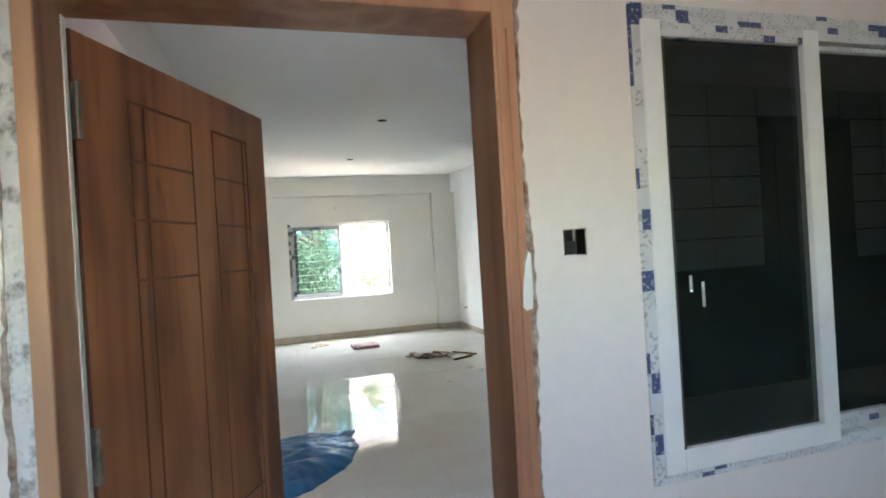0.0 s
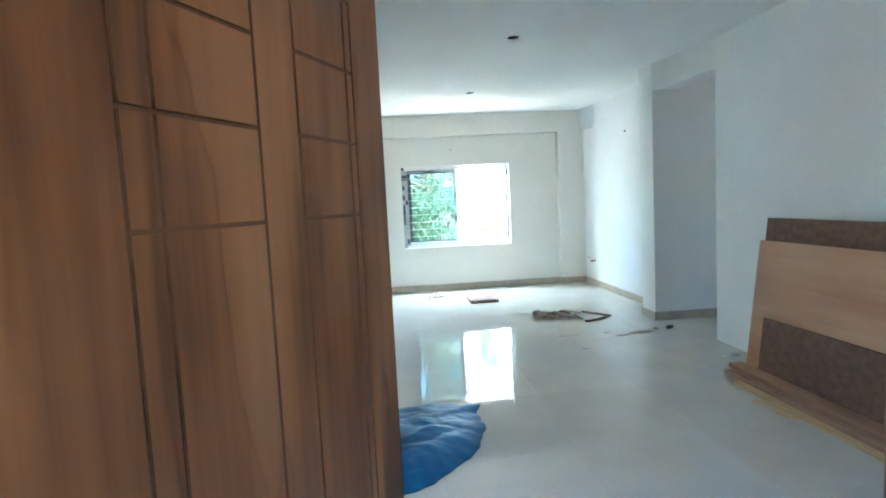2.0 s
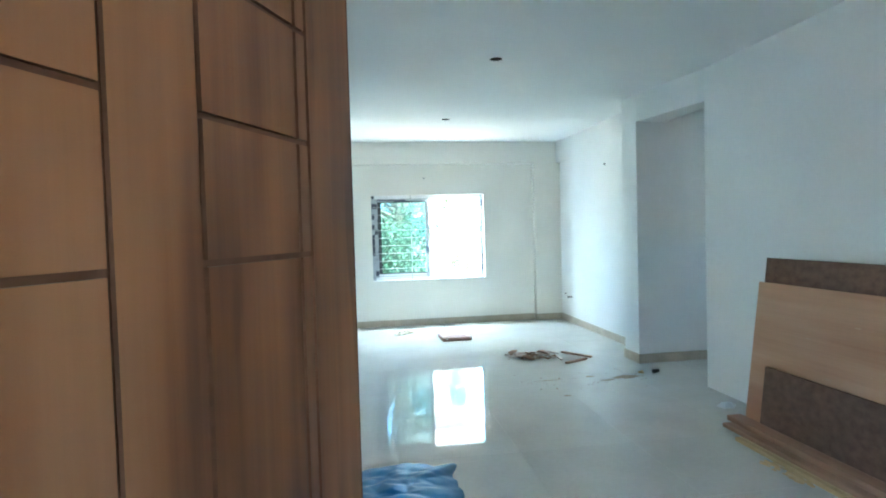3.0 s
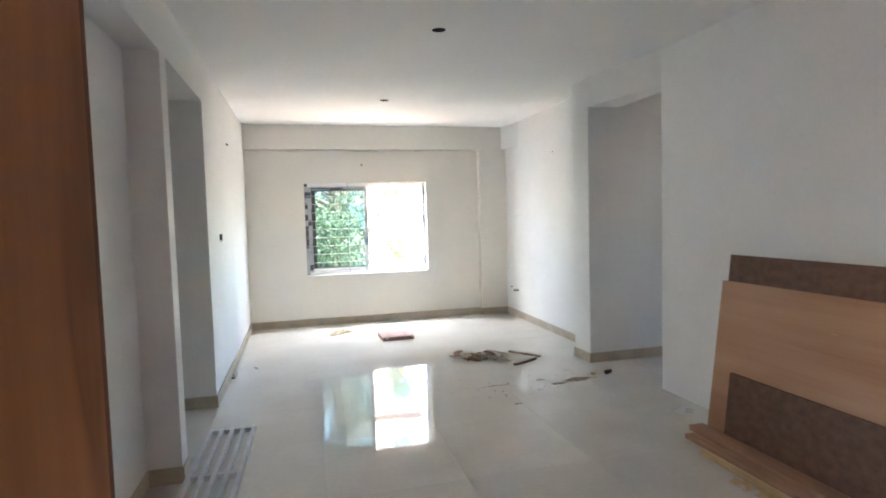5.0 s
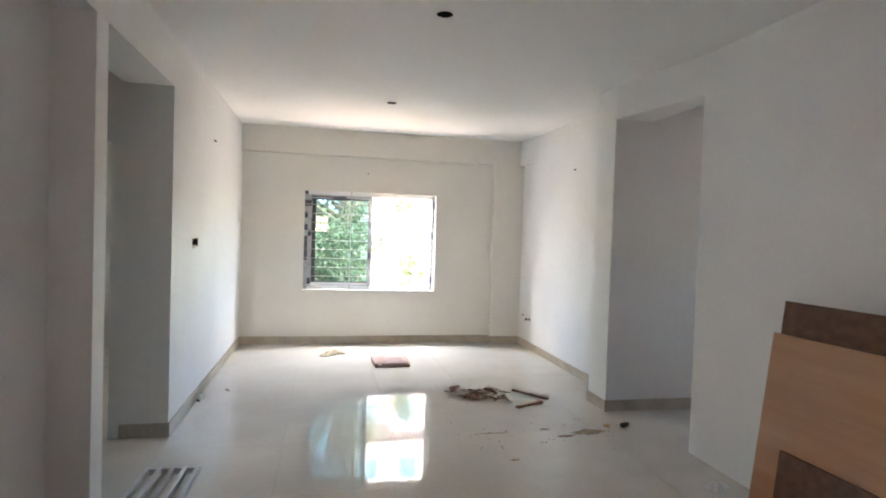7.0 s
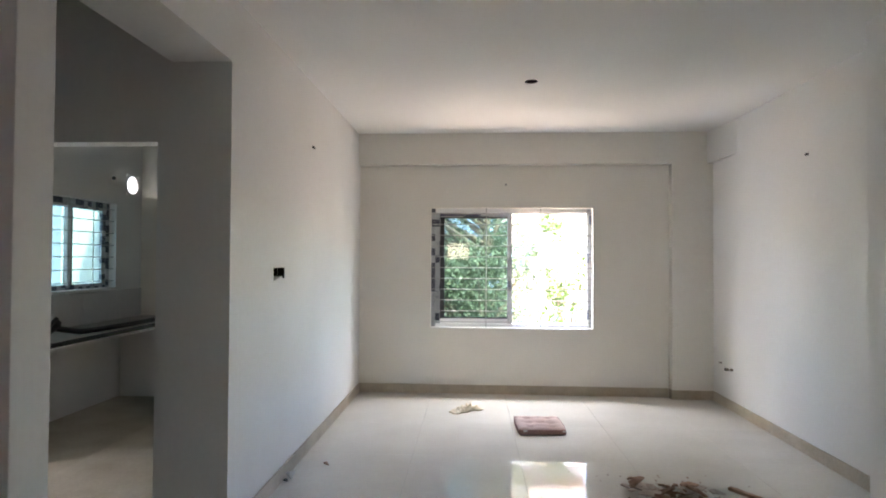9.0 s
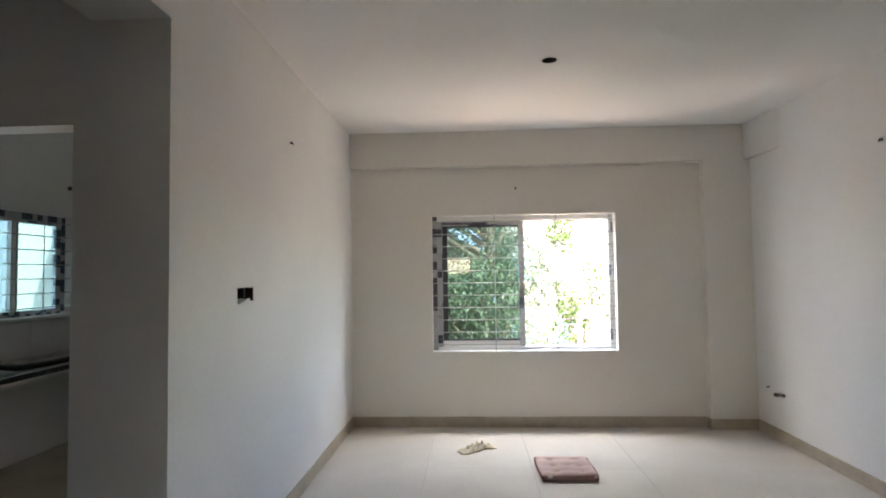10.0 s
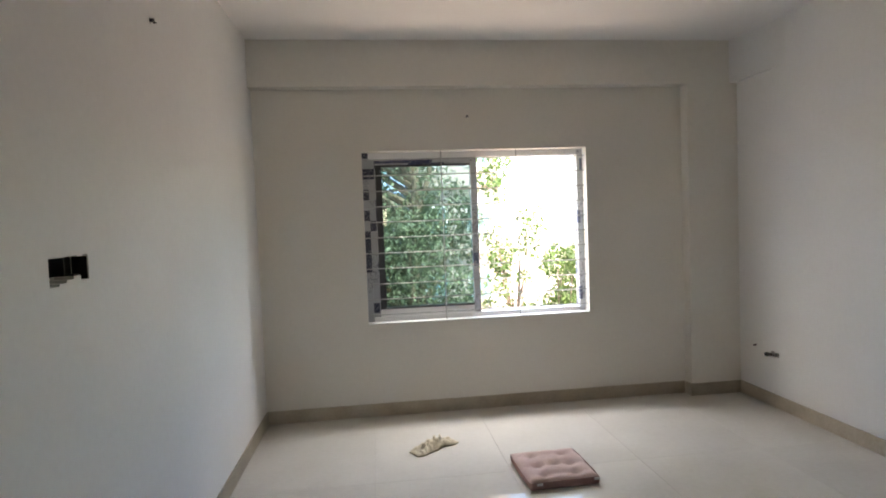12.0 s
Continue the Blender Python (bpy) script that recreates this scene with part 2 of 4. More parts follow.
GLASS_DARK = glass_material("dark_reflective_glass", (0.035, 0.06, 0.05), 0.01, 0.03, 2.0)


def tape_material(name, cell, seed=0.0, inked=0.3, ink=(0.02, 0.035, 0.19), base=(0.60, 0.61, 0.62)):
    """Protective film on window profiles: milky strip with blocks of dark print and rows of small grey letters; cell is one block's size in metres."""
    m = bpy.data.materials.new(name)
    m.use_nodes = True
    nt = m.node_tree
    L = nt.links.new
    b = nt.nodes["Principled BSDF"]
    b.inputs["Roughness"].default_value = 0.32
    geo = nt.nodes.new("ShaderNodeNewGeometry")

    def scaled(f):
        mp = nt.nodes.new("ShaderNodeMapping")
        mp.inputs["Scale"].default_value = [f / c for c in cell]
        mp.inputs["Location"].default_value = (seed + 0.37, seed * 2 + 0.37, seed + 0.21)
        L(geo.outputs["Position"], mp.inputs[0])
        return mp.outputs[0]

    def cell_value(f, off):
        add = nt.nodes.new("ShaderNodeVectorMath")
        add.operation = "FLOOR"
        L(scaled(f), add.inputs[0])
        w = nt.nodes.new("ShaderNodeTexWhiteNoise")
        w.noise_dimensions = "4D"
        w.inputs["W"].default_value = off
        L(add.outputs[0], w.inputs["Vector"])
        return w.outputs["Value"]

    def step(value, edge):
        n = nt.nodes.new("ShaderNodeMath")
        n.operation = "LESS_THAN"
        n.inputs[1].default_value = edge
        L(value, n.inputs[0])
        return n.outputs[0]

    def mixed(fac, a, c):
        n = nt.nodes.new("ShaderNodeMix")
        n.data_type = "RGBA"
        L(fac, n.inputs[0])
        for i, v in ((6, a), (7, c)):
            if isinstance(v, tuple):
                n.inputs[i].default_value = (*v, 1)
            else:
                L(v, n.inputs[i])
        return n.outputs[2]

    block_value = cell_value(1.0, seed)
    letters = nt.nodes.new("ShaderNodeTexNoise")
    letters.inputs["Scale"].default_value, letters.inputs["Detail"].default_value = 5.0, 1.0
    L(scaled(1.0), letters.inputs["Vector"])
    wear = nt.nodes.new("ShaderNodeTexNoise")
    wear.inputs["Scale"].default_value, wear.inputs["Detail"].default_value = 14.0, 4.0
    L(geo.outputs["Position"], wear.inputs["Vector"])
    pale = mixed(wear.outputs[0], tuple(v * 0.86 for v in base), tuple(min(1.0, v * 1.16) for v in base))
    grey_text = mixed(step(letters.outputs[0], 0.44), pale, tuple(v * 0.62 for v in base))
    blue_text = mixed(step(letters.outputs[0], 0.40), tuple(ink), tuple(0.45 * v + 0.5 * i for v, i in zip(base, ink)))
    col = mixed(step(block_value, 0.62), pale, grey_text)
    col = mixed(step(block_value, inked), col, blue_text)
    L(col, b.inputs["Base Color"])
    return m


TAPE_V = tape_material("printed_film_upright", (0.09, 0.2, 0.11), 0.0, 0.14, (0.16, 0.18, 0.26))
TAPE_D = tape_material("printed_film_dense", (0.05, 0.2, 0.085), 2.0, 0.42, (0.035, 0.038, 0.065), (0.42, 0.43, 0.45))
TAPE_H = tape_material("printed_film_level", (0.10, 0.2, 0.03), 3.0, 0.50, (0.04, 0.045, 0.10), (0.50, 0.51, 0.53))
TAPE_FV = tape_material("printed_film_front_upright", (0.06, 0.2, 0.055), 1.0, 0.24, (0.05, 0.07, 0.18), (0.62, 0.63, 0.64))
TAPE_FH = tape_material("printed_film_front_level", (0.042, 0.2, 0.019), 5.0, 0.15, (0.05, 0.07, 0.18), (0.64, 0.65, 0.66))
TAPE_KV = tape_material("printed_film_kitchen", (0.2, 0.06, 0.06), 7.0, 0.36, (0.04, 0.045, 0.08), (0.52, 0.54, 0.56))


# ---- mesh helpers ----
def mesh_object(name, bm, mat, parent=None, smooth=False):
    me = bpy.data.meshes.new(name)
    bm.normal_update()
    bm.to_mesh(me)
    bm.free()
    if mat:
        me.materials.append(mat)
    if smooth:
        for p in me.polygons:
            p.use_smooth = True
    ob = new(name, me)
    if parent:
        ob.parent = parent
    return ob


def part(name, bm, mat, parent, label="", smooth=False):
    return tagged(mesh_object(name, bm, mat, parent, smooth), label)


def thing(name, label, category, m=None, group="", kind=""):
    ob = tagged(new(name), label, category, group, kind)
    if m is not None:
        ob.matrix_world = m
    return ob


def box_bm(x0, x1, y0, y1, z0, z1, bevel=0.0, bm=None):
    bm = bm or bmesh.new()
    r = bmesh.ops.create_cube(bm, size=1.0)
    for v in r["verts"]:
        v.co = Vector(((x0 + x1) / 2 + v.co.x * (x1 - x0), (y0 + y1) / 2 + v.co.y * (y1 - y0), (z0 + z1) / 2 + v.co.z * (z1 - z0)))
    if bevel:
        edges = {e for v in r["verts"] for e in v.link_edges}
        bmesh.ops.bevel(bm, geom=list(edges), offset=bevel, segments=2, affect="EDGES", profile=0.6)
    return bm


def tube_bm(points, radius, sides=8, bm=None):
    """A round bar through the points."""
    bm = bm or bmesh.new()
    pts = [Vector(p) for p in points]
    rings = []
    for i, p in enumerate(pts):
        d = (pts[min(i + 1, len(pts) - 1)] - pts[max(i - 1, 0)]).normalized()
        a = d.orthogonal().normalized()
        b = d.cross(a)
        r = radius[i] if isinstance(radius, (list, tuple)) else radius
        rings.append([bm.verts.new(p + r * (math.cos(k * math.tau / sides) * a + math.sin(k * math.tau / sides) * b)) for k in range(sides)])
    for q, s in zip(rings, rings[1:]):
        for k in range(sides):
            bm.faces.new((q[k], q[(k + 1) % sides], s[(k + 1) % sides], s[k]))
    bm.faces.new(rings[0][::-1])
    bm.faces.new(rings[-1])
    bmesh.ops.recalc_face_normals(bm, faces=bm.faces)
    return bm


def wall(name, axis, lo, hi, u0, u1, z0, z1, holes=(), mat=None, label=""):
    """A wall of thickness lo..hi along axis, over u0..u1 and z0..z1, with holes (ua, ub, za, zb, depth) cut from the face at lo or hi; depth None goes through, positive starts at lo, negative at hi."""
    mat = mat or PAINT
    us = sorted({u0, u1, *(min(max(h[i], u0), u1) for h in holes for i in (0, 1))})
    zs = sorted({z0, z1, *(min(max(h[i], z0), z1) for h in holes for i in (2, 3))})
    ts = sorted({lo, hi, *((lo + h[4]) if h[4] > 0 else (hi + h[4]) for h in holes if h[4] is not None)})
    bm = bmesh.new()
    cache = {}

    def solid(i, k, j):
        if not (0 <= i < len(us) - 1 and 0 <= k < len(zs) - 1 and 0 <= j < len(ts) - 1):
            return False
        u, z, t = (us[i] + us[i + 1]) / 2, (zs[k] + zs[k + 1]) / 2, (ts[j] + ts[j + 1]) / 2
        for h in holes:
            if h[0] < u < h[1] and h[2] < z < h[3]:
                if h[4] is None or (h[4] > 0 and t < lo + h[4]) or (h[4] < 0 and t > hi + h[4]):
                    return False
        return True

    def vert(u, z, t):
        key = (u, z, t)
        if key not in cache:
            cache[key] = bm.verts.new((t, u, z) if axis == "x" else (u, t, z))
        return cache[key]

    for i in range(len(us) - 1):
        for k in range(len(zs) - 1):
            for j in range(len(ts) - 1):
                if not solid(i, k, j):
                    continue
                U, Z, T = us[i:i + 2], zs[k:k + 2], ts[j:j + 2]
                for di, dk, dj in ((1, 0, 0), (-1, 0, 0), (0, 1, 0), (0, -1, 0), (0, 0, 1), (0, 0, -1)):
                    if solid(i + di, k + dk, j + dj):
                        continue
                    if di:
                        u = U[di > 0]
                        q = [(u, Z[0], T[0]), (u, Z[1], T[0]), (u, Z[1], T[1]), (u, Z[0], T[1])]
                    elif dk:
                        z = Z[dk > 0]
                        q = [(U[0], z, T[0]), (U[1], z, T[0]), (U[1], z, T[1]), (U[0], z, T[1])]
                    else:
                        t = T[dj > 0]
                        q = [(U[0], Z[0], t), (U[1], Z[0], t), (U[1], Z[1], t), (U[0], Z[1], t)]
                    bm.faces.new([vert(*p) for p in q])
    bmesh.ops.recalc_face_normals(bm, faces=bm.faces)
    return tagged(mesh_object(name, bm, mat), label or "painted white plaster wall", "wall", kind="structure")


def block(name, x0, x1, y0, y1, z0, z1, mat, label, category, bevel=0.0):
    return tagged(mesh_object(name, box_bm(x0, x1, y0, y1, z0, z1, bevel), mat), label, category, kind="structure")


# ---- plan (metres) ----
XL, XNL, XK = -0.55, -0.752, -0.89      # left wall, near left wall, kitchen wall
XR, XRF, XP = 3.32, 3.456, 3.155        # near right wall, far right wall, pilaster
Y0, Y1 = 1.81, 2.02                     # front wall
YF, YB = 11.00, 10.90                  # far wall, beam and column in front of it
YP, YPE = 6.085, 6.238                  # pier on the left
YE = 7.52                               # end face of the left wall
H, SOF, HEAD = 3.0, 2.635, 2.70         # ceiling, beam soffits
LOB_Y, LOB_X, LOB_R = -1.35, -2.6, 7.2              # lobby behind the camera

# ---- structure ----
WX0, WX1, WZ0, WZ1 = 0.284, 2.152, 0.748, 2.15
wall("wall_far", "y", YF, YF + 0.23, -4.2, 6.2, 0, H, [(WX0, WX1, WZ0, WZ1, None), (1.143, 1.163, 2.405, 2.44, 0.05)], PAINT_WARM, "painted plaster wall with the window, tinted for warm bounced light")
wall("wall_left", "x", -0.95, XL, YE, YF, 0, H, [(8.185, 8.405, 1.428, 1.488, -0.06), (8.185, 8.235, 1.404, 1.428, -0.06), (8.235, 8.275, 1.411, 1.428, -0.06), (8.275, 8.315, 1.419, 1.428, -0.06), (8.355, 8.405, 1.412, 1.428, -0.06), (8.27, 8.34, 1.488, 1.492, -0.03), (8.37, 8.40, 1.488, 1.494, -0.03), (9.04, 9.055, 2.455, 2.485, -0.04)])
# the hole is an addition out of view that lets sky onto the right wall
wall("wall_left_near", "x", XK, XNL, Y1, YP, 0, SOF, [(2.45, 3.2, 1.0, 2.0, None)], label="painted wall with an unseen opening added to light the room")
block("pier_left", XK, XL, YP, YPE, 0, SOF, PAINT, "narrow painted plaster pier between openings", "wall", 0.004)
block("beam_left", XK, XL, Y1, YE, SOF, H, PAINT, "painted ceiling beam over the side openings", "beam")
wall("wall_kitchen", "y", YE, YE + 0.115, -3.2, -0.95, 0, H, [(-1.87, -0.967, 0, 2.193, None)], label="painted partition with the kitchen doorway")
block("wall_kitchen_near", -3.4, XK, 5.9, 6.1, 0, H, PAINT, "kitchen end wall", "wall")
wall("wall_kitchen_window", "x", -3.42, -3.2, 6.1, YF, 0, H, [(7.93, 8.33, 0, 1.75, None), (9.49, 10.53, 1.225, 2.15, None), (10.70, 10.93, 2.28, 2.51, None)], label="kitchen outer wall with a barred window and an open utility doorway")
block("ceiling_kitchen", -3.42, XK, 5.9, YF, H, H + 0.12, CEIL, "kitchen ceiling", "ceiling")
wall("wall_right_far", "x", XRF, XRF + 0.2, 8.035, YF, 0, H, [(10.44, 10.53, 0.405, 0.44, 0.04), (9.13, 9.15, 2.395, 2.43, 0.04)])
bm = bmesh.new()
plan = ((XRF - 0.066, YB), (XRF + 0.01, 10.25), (XRF + 0.01, YB))
low, top = [bm.verts.new((x, y, 2.645)) for x, y in plan], [bm.verts.new((x, y, H)) for x, y in plan]
bm.faces.new(low)
for k in range(3):
    bm.faces.new((low[k], low[(k + 1) % 3], top[(k + 1) % 3], top[k]))
bmesh.ops.recalc_face_normals(bm, faces=bm.faces)
tagged(mesh_object("beam_right", bm, PAINT), "shallow tapering painted beam in the corner", "beam", kind="structure")
wall("pilaster_right", "y", 7.70, 8.035, XP, 6.2, 0, H)
bm = bmesh.new()
plan = ((XP, 7.70), (XR, 6.71), (XR + 0.2, 6.71), (XR + 0.2, 7.70))
low, top = [bm.verts.new((x, y, HEAD)) for x, y in plan], [bm.verts.new((x, y, H)) for x, y in plan]
bm.faces.new(low)
for k in range(4):
    bm.faces.new((low[k], low[(k + 1) % 4], top[(k + 1) % 4], top[k]))
bmesh.ops.recalc_face_normals(bm, faces=bm.faces)
tagged(mesh_object("beam_opening", bm, PAINT), "painted beam over the passage opening", "beam", kind="structure")
block("wall_right", XR, XR + 0.2, Y1, 6.71, 0, H, PAINT, "painted white plaster wall", "wall")
block("wall_passage_near", XR + 0.2, 6.2, 6.51, 6.71, 0, H, PAINT, "passage side wall", "wall")
# the hole is added out of view and sized to brighten the passage
wall("wall_passage_end", "x", 6.0, 6.2, 6.71, 7.70, 0, H, [(7.02, 7.34, 1.43, 1.9, None)], label="passage end wall with an unseen opening added for light")
block("beam_far", XL, 3.005, YB, YF, 2.643, H, PAINT_WARM, "painted beam above the window", "beam")
block("column_far", 3.005, XRF, YB, YF, 0, H, PAINT_WARM, "painted column in the corner", "column")

# front wall with doorway and window
FX0, FX1, FZ = -0.345, 0.715, 2.215       # outside of the door frame
GX0, GX1, GZ0, GZ1 = 1.05, 2.30, 0.895, 2.195
wall("wall_front", "y", Y0, Y1, LOB_X, LOB_R, 0, H, [(FX0, FX1, 0, FZ, None), (GX0, GX1, GZ0, GZ1, None), (0.824, 0.89, 1.527, 1.597, 0.05)], LOBBY, "painted wall beside the entrance door")

# ceiling with two round lamp holes
HOLES = [(1.285, 6.54), (1.243, 9.07)]


def ceiling_bm(x0, x1, y0, y1):
    bm = bmesh.new()
    c, r, n = 0.2, 0.052, 24
    ys = [y0]
    for hx, hy in HOLES:
        ys += [hy - c, hy + c]
    ys.append(y1)
    q = lambda a, b, d, e: bm.faces.new([bm.verts.new(p) for p in ((a, d, H), (b, d, H), (b, e, H), (a, e, H))])
    for i in range(0, len(ys), 2):
        q(x0, x1, ys[i], ys[i + 1])
    for hx, hy in HOLES:
        q(x0, hx - c, hy - c, hy + c)
        q(hx + c, x1, hy - c, hy + c)
        ring, up, sq = [], [], []
        for k in range(n):
            a = (k + 0.5) * math.tau / n
            cx, sx = math.cos(a), math.sin(a)
            s = c / max(abs(cx), abs(sx))
            ring.append(bm.verts.new((hx + r * cx, hy + r * sx, H)))
            up.append(bm.verts.new((hx + r * cx, hy + r * sx, H + 0.09)))
            sq.append(bm.verts.new((hx + s * cx, hy + s * sx, H)))
        for k in range(n):
            j = (k + 1) % n
            bm.faces.new((ring[k], sq[k], sq[j], ring[j]))
            bm.faces.new((ring[k], ring[j], up[j], up[k])).material_index = 1
            if abs(sq[k].co.x - sq[j].co.x) > 1e-4 and abs(sq[k].co.y - sq[j].co.y) > 1e-4:
                corner = bm.verts.new((hx + math.copysign(c, sq[k].co.x + sq[j].co.x - 2 * hx), hy + math.copysign(c, sq[k].co.y + sq[j].co.y - 2 * hy), H))
                bm.faces.new((sq[k], corner, sq[j]))
    return bm


tagged(mesh_object("ceiling", ceiling_bm(XL, 3.7, Y1, YF), CEIL), "smooth white ceiling with round lamp holes", "ceiling", kind="structure")
bpy.data.objects["ceiling"].data.materials.append(DARK)
block("ceiling_slab", XL, 6.2, Y1, YF, H + 0.09, H + 0.2, DARK, "slab above the ceiling, near-black to darken the lamp holes", "ceiling")
block("ceiling_passage", XR + 0.2, 6.2, 6.51, 7.70, H - 0.002, H + 0.05, CEIL, "passage ceiling", "ceiling")

# stair lobby behind the camera
block("ceiling_lobby", LOB_X, LOB_R, -2.7, Y0, H, H + 0.15, CEIL, "lobby ceiling", "ceiling")
# small hole added out of view to brighten the lobby tiles
wall("wall_lobby_right", "x", LOB_R, LOB_R + 0.2, LOB_Y, Y0, 0, H, [(-0.2, 0.1, 1.65, 1.85, None)], LOBBY, "lobby end wall with an unseen hole added to light the tiles")
# the hole is added out of view for the lobby fill lamp
wall("wall_lobby_back", "y", LOB_Y - 0.2, LOB_Y, LOB_X, LOB_R + 0.2, 0, H, [(-0.1, 0.92, 1.56, 2.1, None)], LOBBY, "lobby back wall with an unseen opening added for light")
block("wall_lobby_left", LOB_X, LOB_X + 0.15, LOB_Y, Y0, 0, H, LOBBY, "lobby end wall", "wall")
block("floor_base", -3.42, LOB_R, -1.6, YF + 0.2, -0.25, -0.008, GROUT, "grouted screed under the floor tiles", "floor")


def skirting(name, x0, x1, y0, y1):
    return tagged(mesh_object(name, box_bm(x0, x1, y0, y1, 0.0005, 0.105, 0.003), SKIRT), "beige tile skirting", "skirting", kind="structure")


s = 0.012
skirting("baseboard_far", XL, 3.005 - s, YF - s, YF)
skirting("baseboard_column", 3.005 - s, XRF, YB - s, YB)
skirting("baseboard_column_side", 3.005 - s, 3.005, YB, YF - s)
skirting("baseboard_left", XL, XL + s, YE, YF - s)
skirting("baseboard_left_end", XK, XL + s, YE - s, YE)
skirting("baseboard_left_near", XNL, XNL + s, Y1, YP - s)
skirting("baseboard_pier", XNL, XL + s, YP - s, YP)
skirting("baseboard_pier_side", XL, XL + s, YP, YPE)
skirting("baseboard_right_far", XRF - s, XRF, 8.035 + s, YB - s)
skirting("baseboard_pilaster_back", XP - s, XRF - s, 8.035, 8.035 + s)
skirting("baseboard_pilaster", XP - s, XP, 7.70 - s, 8.035)
skirting("baseboard_passage", XP - s, 6.0, 7.70 - s, 7.70)


# ---- entrance door ----
def door_frame():
    ob = thing("door_frame", "reddish timber entrance door frame with rebate, unpainted", "door frame", kind="structure")
    JW = 0.033
    part("jamb", box_bm(FX0, FX0 + JW, Y0 - 0.012, Y1 - 0.045, 0, FZ, 0.004), FRAME_WOOD, ob)
    part("jamb", box_bm(FX1 - 0.06, FX1, Y0 - 0.012, Y1 - 0.045, 0, FZ, 0.004), FRAME_WOOD, ob)
    part("head", box_bm(FX0 + JW, FX1 - 0.06, Y0 - 0.012, Y1 - 0.045, 2.138, FZ, 0.004), FRAME_WOOD, ob)
    # painted white in place of the light showing at the hinge gap
    part("rebate", box_bm(FX0, FX0 + 0.020, Y1 - 0.045, Y1 + 0.005, 0, FZ, 0.003), PAPER, ob, "rebate edge, painted white for light in the hinge gap")
    part("rebate", box_bm(FX1 - 0.045, FX1, Y1 - 0.045, Y1 + 0.005, 0, FZ, 0.003), FRAME_WOOD, ob)
    part("rebate", box_bm(FX0 + 0.022, FX1 - 0.045, Y1 - 0.045, Y1 + 0.005, 2.158, FZ, 0.003), FRAME_WOOD, ob)
    part("moulding", box_bm(FX1 - 0.052, FX1 - 0.037, Y0 - 0.018, Y0 - 0.012, 0, 2.1, 0.003), FRAME_WOOD, ob)
    part("moulding", box_bm(FX1 - 0.026, FX1 - 0.014, Y0 - 0.018, Y0 - 0.012, 0, 2.1, 0.003), FRAME_WOOD, ob)
    # the bright sliver at the hinge gap, done as a pale strip
    part("gap_light_strip", box_bm(FX0 + JW, FX0 + JW + 0.002, Y1 - 0.072, Y1 - 0.046, 0, 2.137, 0.0), PAPER, ob, "pale strip along the rebate, painted for light in the hinge gap")
    part("edge_strip", box_bm(FX0 - 0.004, FX0 + 0.031, Y0 - 0.016, Y0 - 0.012, 0, FZ, 0.001), SAP_WOOD, ob, "pale sapwood edge")
    return ob


door_frame()


def ragged_strip(name, x_a, x_b, y, z0, z1, mat, label, amp=0.012, seed=1, step=0.02, level=False):
    rnd = random.Random(seed)
    bm = bmesh.new()
    n = int((z1 - z0) / step)
    rows = []
    for i in range(n + 1):
        z = z0 + (z1 - z0) * i / n
        a = x_a + amp * (rnd.random() - 0.5) + amp * math.sin(z * 7 + seed)
        row = []
        for k in range(4):
            f = k / 3
            dy = 0 if k in (0, 3) else -0.004 - 0.005 * rnd.random()
            x = a + (x_b - a) * f
            row.append(bm.verts.new((z, y + dy, x) if level else (x, y + dy, z)))
        rows.append(row)
    for q, r in zip(rows, rows[1:]):
        for k in range(3):
            bm.faces.new((q[k], q[k + 1], r[k + 1], r[k]))
    return tagged(mesh_object(name, bm, mat), label, "plaster", kind="structure")


ragged_strip("trim_plaster_rough", FX0 - 0.044, FX0, Y0 - 0.003, 0, 2.35, PLASTER, "rough unpainted plaster beside the door frame", 0.008, 1)
ragged_strip("trim_plaster_crack", FX0 - 0.050, FX0 - 0.040, Y0 - 0.002, 0, 1.9, CHIP, "broken plaster edge showing brick", 0.008, 2)
ragged_strip("trim_plaster_edge", FX1 + 0.016, FX1, Y0 - 0.003, 0, 2.35, CHIP, "ragged plaster edge beside the door frame", 0.008, 4)
ragged_strip("trim_plaster_head", FZ + 0.035, FZ, Y0 - 0.003, FX0, FX1, PLASTER, "rough plaster above the door frame", 0.01, 5, level=True)
bm = bmesh.new()
edge = [(0.0, 1.548), (0.006, 1.54), (0.007, 1.47), (0.004, 1.405), (-0.012, 1.40), (-0.022, 1.41), (-0.018, 1.47), (-0.010, 1.52)]
ring = [bm.verts.new((FX1 + x, Y0 - 0.0195, z)) for x, z in edge]
back = [bm.verts.new((FX1 + x * 1.15, Y0 - 0.010, z)) for x, z in edge]
bm.faces.new(ring)
for k in range(8):
    bm.faces.new((ring[k], back[k], back[(k + 1) % 8], ring[(k + 1) % 8]))
bmesh.ops.recalc_face_normals(bm, faces=bm.faces)
tagged(mesh_object("trim_filler_patch", bm, PAPER), "white filler patch on the frame edge", "plaster", kind="structure")

LEAF_W, LEAF_H, LEAF_T = 0.945, 2.115, 0.038


